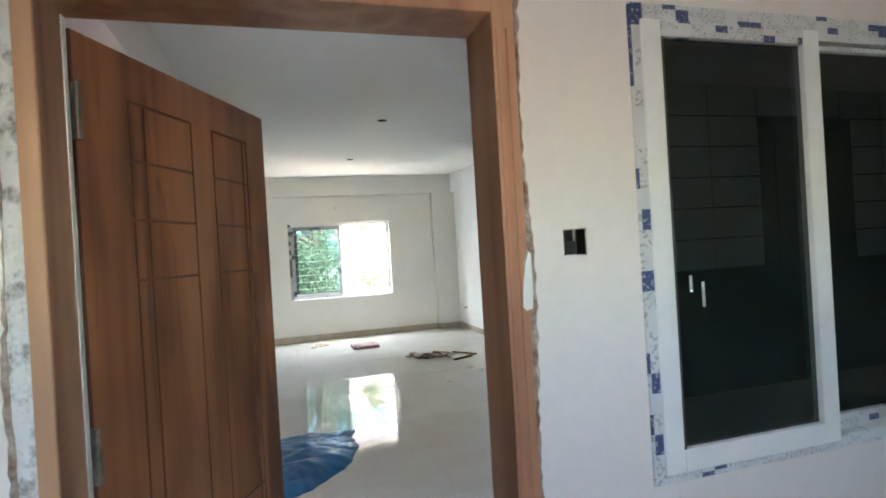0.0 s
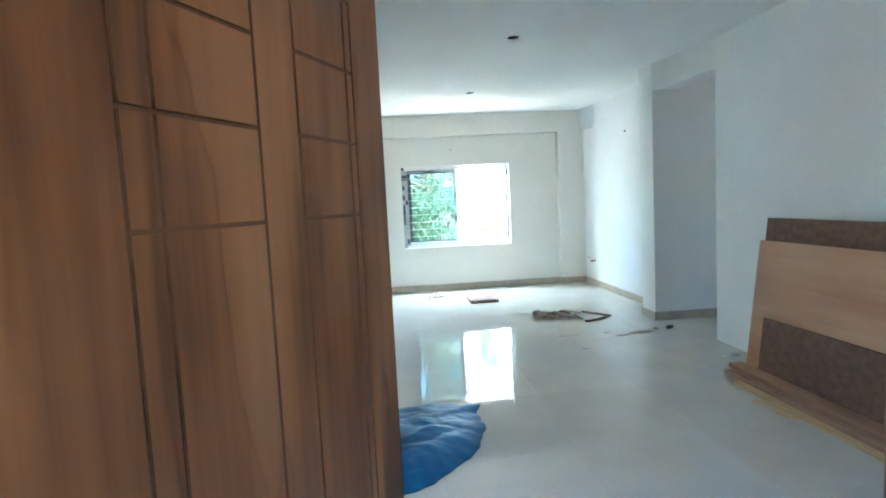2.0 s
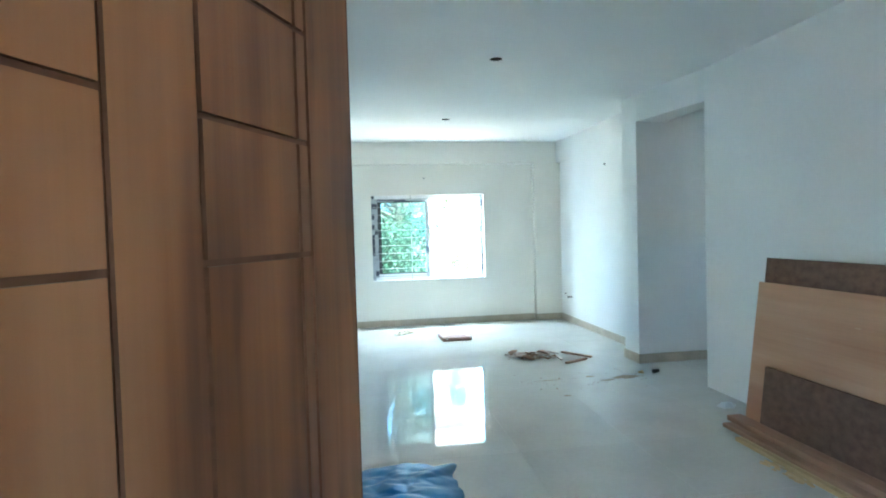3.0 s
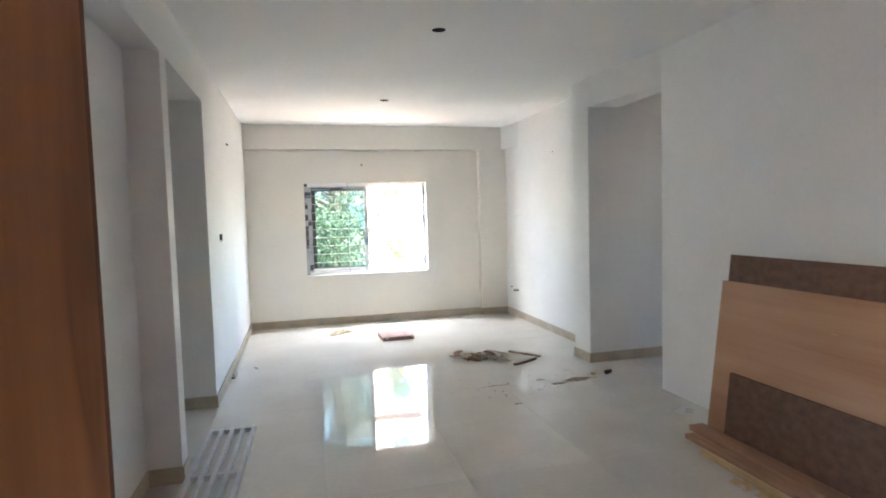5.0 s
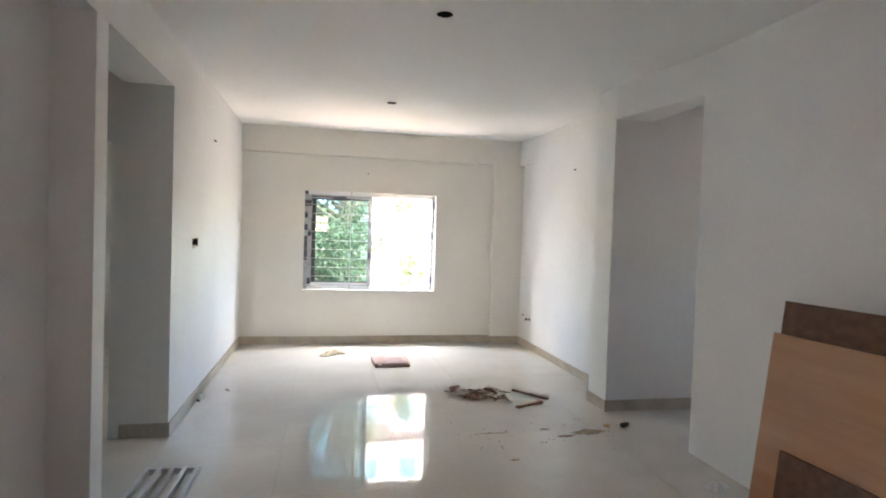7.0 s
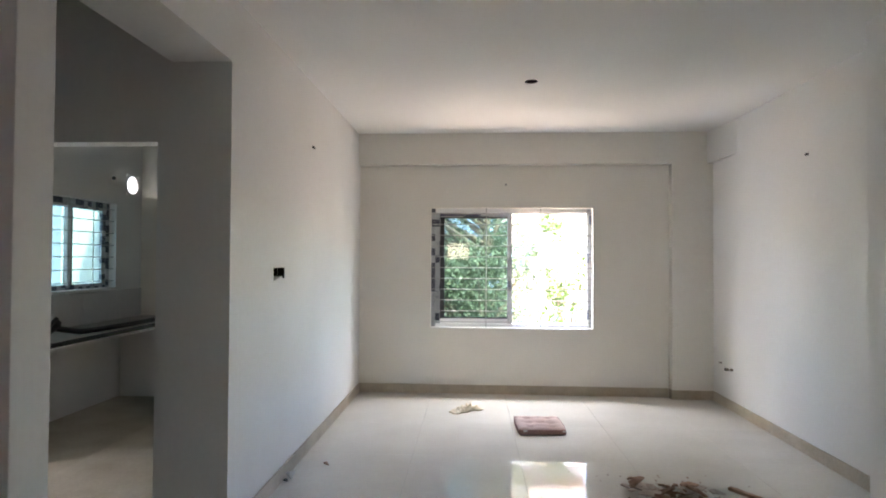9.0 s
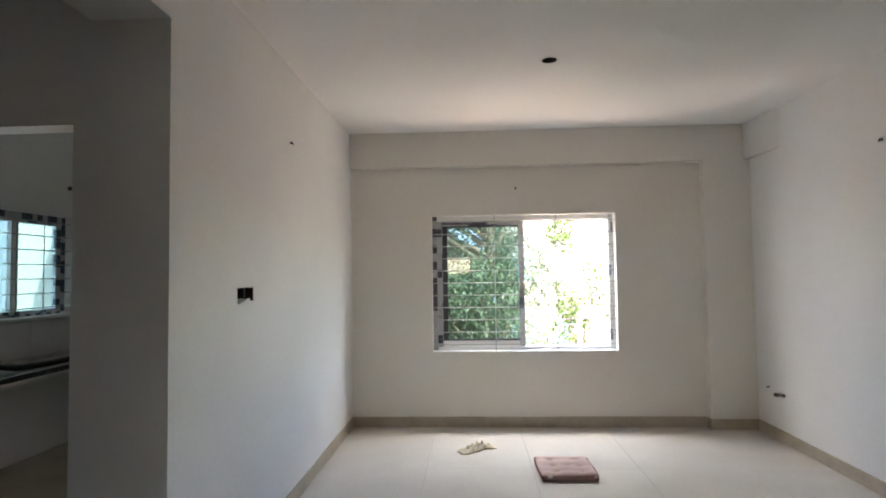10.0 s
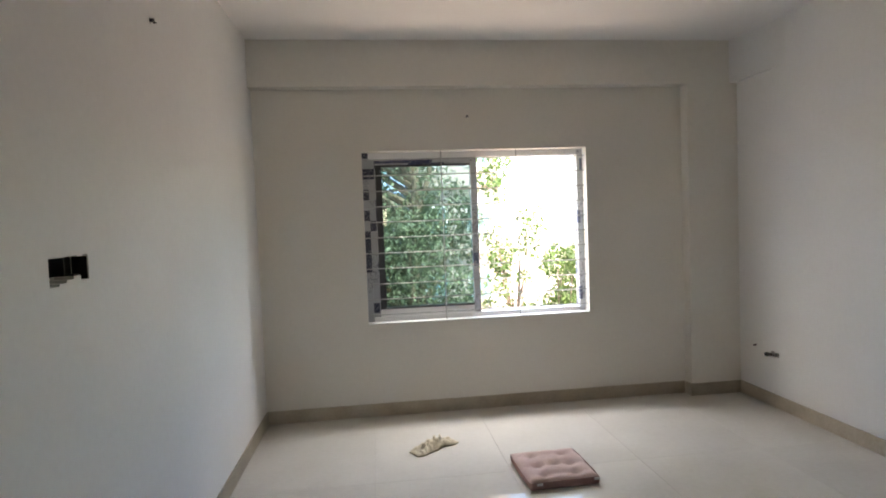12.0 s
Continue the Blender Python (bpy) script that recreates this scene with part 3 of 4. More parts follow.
def door_leaf():
    """The leaf lies along +x from the hinge; the carved face looks to -y."""
    ob = thing("door_leaf", "open stained teak entrance door with carved grooves", "door")
    va, vb, vl, rl, r1, r2 = 0.179, 0.237, 0.457, 0.577, 0.775, 0.805
    zs = [2.003, 1.847, 1.689, 1.528, 0.735, 0.2]
    g = 0.008
    us = sorted({0, LEAF_W, *(u + d for u in (va, vb, vl, rl, r1, r2) for d in (-g / 2, g / 2))})
    zz = sorted({0.005, LEAF_H + 0.012, *(z + d for z in zs for d in (-g / 2, g / 2))})

    def cut(u, z):
        inside = zs[-1] - g < z < zs[0] + g
        for c in (va, vl, rl, r2):
            if abs(u - c) < g / 2 and inside:
                return True
        if (abs(u - vb) < g / 2 or abs(u - r1) < g / 2) and inside:
            return True
        for c in zs:
            if abs(z - c) < g / 2 and (va - g < u < vl + g or rl - g < u < r2 + g):
                return True
        return False

    bm, gm = bmesh.new(), bmesh.new()
    for i in range(len(us) - 1):
        for k in range(len(zz) - 1):
            u, z = (us[i] + us[i + 1]) / 2, (zz[k] + zz[k + 1]) / 2
            c = [(us[i], zz[k]), (us[i + 1], zz[k]), (us[i + 1], zz[k + 1]), (us[i], zz[k + 1])]
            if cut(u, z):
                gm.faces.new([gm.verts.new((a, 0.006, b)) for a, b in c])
            else:
                bm.faces.new([bm.verts.new((a, 0, b)) for a, b in c])
                for (a, b), (d, e) in zip(c, c[1:] + c[:1]):
                    mu, mz = (a + d) / 2, (b + e) / 2
                    du, dz = (mu - u), (mz - z)
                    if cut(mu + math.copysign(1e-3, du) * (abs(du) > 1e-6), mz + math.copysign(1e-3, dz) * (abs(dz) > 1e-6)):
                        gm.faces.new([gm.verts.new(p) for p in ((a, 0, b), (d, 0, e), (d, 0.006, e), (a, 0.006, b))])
    bmesh.ops.remove_doubles(bm, verts=bm.verts, dist=1e-5)
    part("carved_face", bm, TEAK, ob)
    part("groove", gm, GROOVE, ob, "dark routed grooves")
    part("core", box_bm(0, LEAF_W, 0.0065, LEAF_T, 0.005, LEAF_H + 0.012, 0.0), TEAK, ob)
    part("lock_edge", box_bm(LEAF_W, LEAF_W + 0.004, 0.0, LEAF_T, 0.005, LEAF_H + 0.012, 0.0), TEAK_EDGE, ob, "rough sawn lock edge")
    part("hinge_edge", box_bm(-0.004, 0, 0.0, LEAF_T, 0.005, LEAF_H + 0.012, 0.0), TEAK_EDGE, ob)
    for z in (0.28, 1.065, 1.868):
        h = part("hinge", box_bm(-0.012, 0.0, -0.012, LEAF_T, z, z + 0.132, 0.002), METAL, ob, "weathered steel butt hinge")
        part("knuckle", tube_bm([(-0.006, -0.014, z), (-0.006, -0.014, z + 0.132)], 0.007, 10), METAL, h)
    return ob


leaf = door_leaf()
leaf.matrix_world = Matrix.Translation((-0.311, 2.006, 0)) @ Matrix.Rotation(math.atan2(0.9087, 0.4175), 4, "Z")


# ---- windows ----
def sliding_window_far():
    ob = thing("window_1", "white sliding window, one half open, profiles in printed film", "window", kind="structure")
    y0, y1 = YF + 0.09, YF + 0.17
    t = 0.05
    fr = [("window_frame", (WX0, WX0 + t, y0, y1, WZ0, WZ1), TAPE_D), ("window_frame", (WX1 - t, WX1, y0, y1, WZ0, WZ1), TAPE_V),
          ("window_frame", (WX0 + t, WX1 - t, y0, y1, WZ0, WZ0 + t), UPVC), ("window_frame", (WX0 + t, WX1 - t, y0, y1, WZ1 - t, WZ1), UPVC)]
    for n, b, m in fr:
        part(n, box_bm(*b, 0.003), m, ob)
    a0, a1, c0, c1 = WX0 + t, 1.235, WZ0 + t, WZ1 - t
    for k, dy in ((0, 0.008), (1, 0.043)):
        sash = part("sash", box_bm(a0, a0 + 0.055, y0 + dy, y0 + dy + 0.028, c0, c1, 0.002), TAPE_D, ob)
        part("stile", box_bm(a1 - 0.055, a1, y0 + dy, y0 + dy + 0.028, c0, c1, 0.002), TAPE_V, sash)
        part("rail", box_bm(a0 + 0.055, a1 - 0.055, y0 + dy, y0 + dy + 0.028, c0, c0 + 0.06, 0.002), UPVC, sash)
        part("rail", box_bm(a0 + 0.055, a1 - 0.055, y0 + dy, y0 + dy + 0.028, c1 - 0.05, c1, 0.002), TAPE_H, sash)
        part("gasket", box_bm(a0 + 0.055, a0 + 0.105, y0 + dy + 0.002, y0 + dy + 0.02, c0 + 0.06, c1 - 0.05), GASKET, sash)
        part("gasket", box_bm(a0 + 0.105, a1 - 0.055, y0 + dy + 0.002, y0 + dy + 0.02, c0 + 0.06, c0 + 0.075), GASKET, sash)
        part("gasket", box_bm(a0 + 0.105, a1 - 0.055, y0 + dy + 0.002, y0 + dy + 0.02, c1 - 0.065, c1 - 0.05), GASKET, sash)
        if k == 0:
            bm = bmesh.new()
            bm.faces.new([bm.verts.new(p) for p in ((a0 + 0.105, y0 + 0.02, c0 + 0.075), (a1 - 0.055, y0 + 0.02, c0 + 0.075), (a1 - 0.055, y0 + 0.02, c1 - 0.065), (a0 + 0.105, y0 + 0.02, c1 - 0.065))])
            g = part("pane", bm, GLASS_TINT, sash, "green tinted glass pane")
            g.visible_shadow = False
    part("window_sill", box_bm(WX0, WX1, YF + 0.002, y0, WZ0 - 0.001, WZ0 + 0.012, 0.003), PAINT, ob)
    return ob


sliding_window_far()


def grille(name, label, x0, x1, z0, z1, bars, posts, radius=0.0048):
    """Bars in the plane y = 0."""
    ob = thing(name, label, "window grille")
    for k in range(bars):
        z = z0 + (z1 - z0) * (k + 0.5) / bars
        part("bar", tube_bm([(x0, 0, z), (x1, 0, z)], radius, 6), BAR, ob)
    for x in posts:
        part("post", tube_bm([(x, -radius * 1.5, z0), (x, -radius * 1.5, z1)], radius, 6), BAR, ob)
    return ob


grille("window_grille", "white painted steel bar grille set in the window reveal, greyed as if backlit", WX0, WX1, WZ0 + 0.013, WZ1, 11, (0.93, 1.56)).matrix_world = Matrix.Translation((0, YF + 0.045, 0))


def sliding_window_front():
    ob = thing("window_2", "white sliding window with dark glass and printed film", "window", kind="structure")
    y0, y1 = Y0 - 0.006, Y0 + 0.09
    t = 0.045
    part("window_frame", box_bm(GX0, GX0 + t, y0, y1, GZ0, GZ1, 0.003), TAPE_FV, ob)
    part("window_frame", box_bm(GX1 - t, GX1, y0, y1, GZ0, GZ1, 0.003), TAPE_FV, ob)
    part("window_frame", box_bm(GX0 + t, GX1 - t, y0, y1, GZ0, GZ0 + 0.04, 0.003), TAPE_FH, ob)
    part("window_frame", box_bm(GX0 + t, GX1 - t, y0, y1, GZ1 - 0.075, GZ1, 0.003), TAPE_FH, ob)
    for a0, a1, dy, m in ((1.085, 1.705, -0.006, UPVC), (1.665, GX1 - 0.03, 0.035, TAPE_FV)):
        c0, c1 = GZ0 + 0.025, GZ1 - 0.045
        ya, yb = y0 + dy, y0 + dy + 0.03
        sash = part("sash", box_bm(a0, a0 + 0.062, ya, yb, c0, c1, 0.004), UPVC, ob)
        part("stile", box_bm(a1 - 0.062, a1, ya, yb, c0, c1, 0.004), UPVC, sash)
        part("rail", box_bm(a0 + 0.062, a1 - 0.062, ya, yb, c0, c0 + 0.062, 0.004), UPVC if m is UPVC else TAPE_FH, sash)
        part("rail", box_bm(a0 + 0.062, a1 - 0.062, ya, yb, c1 - 0.045, c1, 0.004), TAPE_FH, sash)
        part("gasket", box_bm(a0 + 0.062, a0 + 0.07, ya + 0.002, yb - 0.004, c0 + 0.062, c1 - 0.045), GASKET, sash)
        bm = bmesh.new()
        bm.faces.new([bm.verts.new(p) for p in ((a0 + 0.062, ya + 0.018, c0 + 0.062), (a1 - 0.062, ya + 0.018, c0 + 0.062), (a1 - 0.062, ya + 0.018, c1 - 0.045), (a0 + 0.062, ya + 0.018, c1 - 0.045))])
        pane = part("pane", bm, GLASS_DARK, sash, "dark reflective glass pane")
        if m is UPVC:
            for sx, sz, sl in ((1.207, 1.405, 0.045), (1.247, 1.36, 0.07)):
                part("mark", box_bm(sx, sx + 0.009, ya + 0.0165, ya + 0.0175, sz, sz + sl), PAPER, sash, "short white upright mark on the glass")
    return ob


sliding_window_front()
# added board that closes the window on the room side, unseen, so the glass stays dark
block("window_dark_backing", GX0 - 0.05, GX1 + 0.05, Y1 + 0.002, Y1 + 0.02, GZ0 - 0.05, GZ1 + 0.05, PLY_DARK, "unseen dark board added inside to keep the window dark", "board")


# ---- lobby back wall, mirrored in the dark glass ----
def lobby_tiles():
    ob = thing("wall_lobby_tiling", "grey stone tiles over a dark dado", "wall tiling", kind="structure")
    bm0 = box_bm(-0.293, 0.293, 0, 0.012, 0.007, 0.293, 0.0)
    base = None
    for i in range(9):
        for k in range(6):
            x = 2.1 + 0.6 * i
            if 4.95 < x < 6.2 and k < 5:
                continue
            if base is None:
                base = part("tile", bm0, LOBBY_TILE, ob)
                t = base
            else:
                t = new("tile", base.data)
                t.parent = ob
            t.location = (x, LOB_Y, 1.2 + 0.3 * k)
    part("bedding", box_bm(1.79, LOB_R, LOB_Y, LOB_Y + 0.004, 1.199, 2.999, 0.0), LOBBY_DARK, ob, "dark joints between the tiles")
    part("door_panel", box_bm(5.0, 6.15, LOB_Y + 0.005, LOB_Y + 0.014, 1.2, 2.7, 0.002), LOBBY_DARK, ob, "dark closed shutter")
    part("dado", box_bm(1.8, LOB_R, LOB_Y, LOB_Y + 0.02, 0, 1.198, 0.002), LOBBY_DARK, ob, "dark stone dado")
    return ob


lobby_tiles()

# ---- floor tiles ----
TS = 0.84
X_J, Y_J = 0.305, 5.60


def tiles(name, x0, x1, y0, y1, label, mat=None):
    ob = thing(name, label, "floor", kind="structure")
    shared = {}
    i0, i1 = math.floor((x0 - X_J) / TS), math.ceil((x1 - X_J) / TS)
    k0, k1 = math.floor((y0 - Y_J) / TS), math.ceil((y1 - Y_J) / TS)
    for i in range(i0, i1):
        for k in range(k0, k1):
            a, b = max(X_J + i * TS, x0), min(X_J + (i + 1) * TS, x1)
            c, d = max(Y_J + k * TS, y0), min(Y_J + (k + 1) * TS, y1)
            key = (round(b - a, 3), round(d - c, 3))
            if key not in shared:
                g = 0.0004
                bm = bmesh.new()
                w, l = (b - a) / 2 - g, (d - c) / 2 - g
                top = [bm.verts.new((sx * (w - 0.0004), sy * (l - 0.0004), 0)) for sx, sy in ((-1, -1), (1, -1), (1, 1), (-1, 1))]
                low = [bm.verts.new((sx * w, sy * l, -0.0007)) for sx, sy in ((-1, -1), (1, -1), (1, 1), (-1, 1))]
                bot = [bm.verts.new((sx * w, sy * l, -0.007)) for sx, sy in ((-1, -1), (1, -1), (1, 1), (-1, 1))]
                bm.faces.new(top)
                for p, q in ((top, low), (low, bot)):
                    for j in range(4):
                        bm.faces.new((p[j], q[j], q[(j + 1) % 4], p[(j + 1) % 4]))
                bmesh.ops.recalc_face_normals(bm, faces=bm.faces)
                t = part("tile", bm, mat or TILE, ob)
                shared[key] = t.data
            else:
                t = new("tile", shared[key])
                t.parent = ob
            t.location = ((a + b) / 2, (c + d) / 2, 0)
    return ob


# ---- things on the living room floor ----
def metal_grating():
    ob = thing("metal_grille", "grey painted steel bar grille lying flat on the floor", "grille")
    w, l, n = 0.305, 1.62, 5
    for k in range(n):
        x = -w / 2 + w * k / (n - 1)
        part("bar", box_bm(x - 0.014, x + 0.014, -l, 0, 0.004, 0.044, 0.003), BAR_GREY, ob)
    for y in (0.0, -0.77, -l + 0.03):
        part("crossbar", box_bm(-w / 2 - 0.014, w / 2 + 0.014, y - 0.028, y, 0.001, 0.038, 0.002), BAR_GREY, ob)
    return ob


BAR_GREY = material("grey_painted_steel", (0.56, 0.56, 0.55), 0.5, (0.68, 0.68, 0.67), 14, 80, 0.1)
metal_grating().matrix_world = pose(-0.345, 6.85, 0, 0, 0, -1.5)


def tarp():
    """A crumpled heap of plastic sheet: flat facets between sharp creases, one corner drawn out."""
    bm = bmesh.new()
    n, m = 120, 120
    rows = []
    for i in range(n + 1):
        row = []
        for k in range(m + 1):
            u, v = i / n * 2 - 1, k / m * 2 - 1
            a = math.atan2(v, u)
            e = 1 + 0.07 * noise.noise((math.cos(a) * 2.1, math.sin(a) * 2.1, 3.0)) + 0.04 * noise.noise((math.cos(a) * 7, math.sin(a) * 7, 1.0))
            e += 0.20 * math.exp(-((a - 0.85) / 0.16) ** 2)
            rr = max(abs(u), abs(v))
            s = rr / max(math.hypot(u, v), 1e-6)
            x, y = 0.50 * u * s * e, 0.66 * v * s * e
            fall = max(0.0, 1 - rr ** 3)
            w = noise.noise((x * 3, y * 3, 8.0)) * 0.25
            d, _ = noise.voronoi((x * 3.1 + w, y * 4.0 - w, 0.4))
            f, _ = noise.voronoi((x * 8 + w, y * 10, 2.4))
            hill = 0.5 + 0.5 * noise.noise((x * 2.4, y * 2.4, 5.0))
            z = fall * (0.04 + 0.07 * hill + 0.042 * (d[1] - d[0]) + 0.013 * (f[1] - f[0])) + 0.004
            row.append(bm.verts.new((x + 0.30 * y, y, z)))
        rows.append(row)
    for p, q in zip(rows, rows[1:]):
        for k in range(m):
            bm.faces.new((p[k], q[k], q[k + 1], p[k + 1]))
    ob = tagged(mesh_object("tarpaulin", bm, TARP, None, True), "crumpled blue plastic tarpaulin heaped on the tiles", "tarpaulin")
    ob.modifiers.new("thick", "SOLIDIFY").thickness = 0.003
    return ob


tarp().matrix_world = pose(0.10, 4.90, 0, 0, 0, 0)


def leaning_board(name, label, x_foot, y0, length, height, lean, z0, mat, thick=0.018):
    ob = tagged(mesh_object(name, box_bm(-thick, 0, 0, length, 0, height, 0.0015), mat), label, "board", "boards against the wall")
    ob.matrix_world = Matrix.Translation((x_foot, y0, z0)) @ Matrix.Rotation(math.radians(lean), 4, "Y")
    return ob


leaning_board("plywood_board", "dark brown board leaning against the wall behind plywood", 3.025, 3.26, 2.44, 1.225, 6.5, 0.062, PLY_DARK)
leaning_board("plywood_board", "dark brown board leaning just behind the pale sheet", 3.003, 3.20, 2.46, 1.215, 6.5, 0.062, PLY_DARK, 0.012)
ply = leaning_board("plywood_sheet", "pale reddish plywood sheet with a few pale scratches", 2.978, 3.27, 2.44, 1.045, 7.0, 0.062, PLY)
for y, z, l in ((2.21, 0.85, 0.035), (1.55, 0.83, 0.04), (1.9, 0.70, 0.05), (1.72, 0.47, 0.045), (1.2, 0.62, 0.04), (0.7, 0.8, 0.03)):
    part("scratch", box_bm(-0.0188, -0.0181, y, y + l, z, z + 0.006), SAP_WOOD, ply, "pale scratch")
leaning_board("board_offcut", "short dark board leaning low on the plywood sheet", 2.948, 4.33, 1.19, 0.44, 6.5, 0.062, PLY_DARK)


def timber(name, label, x0, x1, y0, y1, z0, z1, mat, tilt=0.0):
    ob = tagged(mesh_object(name, box_bm(0, x1 - x0, 0, y1 - y0, 0, z1 - z0, 0.004), mat), label, "timber", "timbers under the boards")
    ob.matrix_world = Matrix.Translation((x0, y0, z0)) @ Matrix.Rotation(math.radians(tilt), 4, "Y")
    return ob


timber("timber_batten", "reddish timber batten on the floor under the boards", 2.735, 3.06, 3.1, 5.66, 0.03, 0.06, TIMBER)
timber("timber_batten", "reddish door frame timber lying before the boards", 2.80, 2.915, 3.05, 5.70, 0.061, 0.10, TIMBER, 0)
timber("timber_strip", "pale yellowish timber strip on the tiles", 2.69, 2.76, 3.0, 5.46, 0.001, 0.0295, PINE)
timber("timber_strip", "thin pale timber offcut on the tiles", 2.97, 3.05, 3.1, 5.7, 0.001, 0.0295, PINE)
timber("timber_post", "short reddish timber standing on its side", 2.84, 2.93, 3.2, 4.28, 0.101, 0.22, TIMBER)
bm = bmesh.new()
rnd = random.Random(12)
for k in range(46):
    x, y = rnd.gauss(2.645, 0.028), rnd.uniform(4.72, 5.08)
    a = rnd.uniform(-0.5, 0.5)
    l, w = rnd.uniform(0.03, 0.08), rnd.uniform(0.008, 0.02)
    dx, dy = l * math.sin(a), l * math.cos(a)
    px, py = w * math.cos(a), -w * math.sin(a)
    z = 0.003 + 0.01 * rnd.random()
    bm.faces.new([bm.verts.new(p) for p in ((x, y, 0.002), (x + px, y + py, z), (x + px + dx, y + py + dy, z * 1.3), (x + dx, y + dy, 0.002))])
tagged(mesh_object("wood_shavings", bm, PINE), "pale wood shavings beside the timber", "shavings", kind="stuff")


def cushion():
    ob = thing("floor_cushion", "flat dusty pink tufted square cushion on the tiles", "cushion")
    w, d, h = 0.43, 0.42, 0.066
    n = 44
    bm = bmesh.new()
    tufts = [(-0.1, 0.125), (0.1, 0.125), (0.0, 0.0), (-0.1, -0.02), (0.1, -0.02), (-0.1, -0.14), (0.1, -0.14)]

    def top(u, v):
        e = max(0.0, 1 - max(abs(u), abs(v)) ** 6)
        x, y = u * w / 2, v * d / 2
        z = h * (0.55 + 0.45 * e ** 0.5)
        for a, b in tufts:
            r2 = (x - a) ** 2 + (y - b) ** 2
            z -= 0.02 * math.exp(-r2 / 0.0009) + 0.010 * math.exp(-((y - b) ** 2) / 0.0008) * math.exp(-((x - a) ** 2) / 0.012)
        return z + 0.006 * noise.noise((x * 9, y * 9, 2))

    grid = [[bm.verts.new(((i / n * 2 - 1) * w / 2 * (1 - 0.03 * (k / n * 2 - 1) ** 2), (k / n * 2 - 1) * d / 2, top(i / n * 2 - 1, k / n * 2 - 1))) for k in range(n + 1)] for i in range(n + 1)]
    for p, q in zip(grid, grid[1:]):
        for k in range(n):
            bm.faces.new((p[k], q[k], q[k + 1], p[k + 1]))
    part("cover", bm, CUSHION, ob, "", True)
    rim = [(-w / 2, -d / 2), (w / 2, -d / 2), (w / 2, d / 2), (-w / 2, d / 2)]
    bm = bmesh.new()
    m = 20
    loop = []
    for (a, b), (c, e) in zip(rim, rim[1:] + rim[:1]):
        for k in range(m):
            f = k / m
            loop.append((a + (c - a) * f, b + (e - b) * f))
    lev = []
    for z, o in ((0.0, 0.97), (0.012, 1.0), (0.045, 1.0)):
        lev.append([bm.verts.new((x * o * (1 - 0.03 * (y / (d / 2)) ** 2), y * o, z + (0.003 * noise.noise((x * 20, y * 20, z)) if z else 0.001))) for x, y in loop])
    for p, q in zip(lev, lev[1:]):
        for k in range(len(loop)):
            j = (k + 1) % len(loop)
            bm.faces.new((p[k], p[j], q[j], q[k]))
    bm.faces.new(lev[0][::-1])
    part("border", bm, SEAM, ob, "darker pink side band", True)
    for x in (-0.17, 0.175):
        part("tie", box_bm(x, x + 0.035, -d / 2 - 0.006, -d / 2 + 0.002, 0.028, 0.042, 0.002), PAPER, ob, "small white tie")
    return ob


cushion().matrix_world = pose(1.39, 9.735, 0.001, 0, 0, 2)


def rag():
    bm = bmesh.new()
    n, m = 40, 16
    rows = []
    for i in range(n + 1):
        row = []
        for k in range(m + 1):
            u, v = i / n * 2 - 1, k / m * 2 - 1
            e = 0.75 + 0.5 * noise.noise((u * 2.2, v * 1.1, 7))
            x, y = 0.18 * u, 0.075 * v * e
            z = 0.004 + 0.075 * max(0, 1 - u * u) * max(0, 1 - v * v) * (0.5 + abs(noise.noise((u * 5, v * 3, 4)))) + 0.012 * abs(noise.noise((u * 9, v * 6, 1)))
            row.append(bm.verts.new((x, y, z)))
        rows.append(row)
    for p, q in zip(rows, rows[1:]):
        for k in range(m):
            bm.faces.new((p[k], q[k], q[k + 1], p[k + 1]))
    ob = tagged(mesh_object("cleaning_rag", bm, RAG, None, True), "crumpled cream cleaning rag on the tiles", "rag")
    ob.modifiers.new("thick", "SOLIDIFY").thickness = 0.004
    return ob


rag().matrix_world = pose(0.71, 10.26, 0, 0, 0, 33)


def bark_chip(name, label, cat, size, seed, mat):
    """A broken plate: uneven angular outline, bent along its length, with a rough thickness."""
    rnd = random.Random(seed)
    l, w, h = size
    bm = bmesh.new()
    n = rnd.randint(5, 7)
    rim = []
    for k in range(n):
        a = (k + rnd.uniform(-0.3, 0.3)) * math.tau / n
        r = rnd.uniform(0.75, 1.1)
        rim.append((w / 2 * r * math.cos(a), l / 2 * r * math.sin(a)))
    thick = 0.006 + 0.25 * h
    bend = lambda x, y: 0.004 + h * (1 - (2 * y / l) ** 2) * 0.6 + abs(x) * 0.12
    low = [bm.verts.new((x * 0.94, y * 0.97, bend(x, y))) for x, y in rim]
    top = [bm.verts.new((x, y, bend(x, y) + thick * rnd.uniform(0.7, 1.2))) for x, y in rim]
    mid = bm.verts.new((rnd.uniform(-0.1, 0.1) * w, rnd.uniform(-0.1, 0.1) * l, bend(0, 0) + thick * 1.2))
    bm.faces.new(low[::-1])
    for k in range(n):
        j = (k + 1) % n
        bm.faces.new((low[k], low[j], top[j], top[k]))
        bm.faces.new((top[k], top[j], mid))
    return tagged(mesh_object(name, bm, mat), label, cat, "bark pieces in the heap" if cat == "bark" else "")


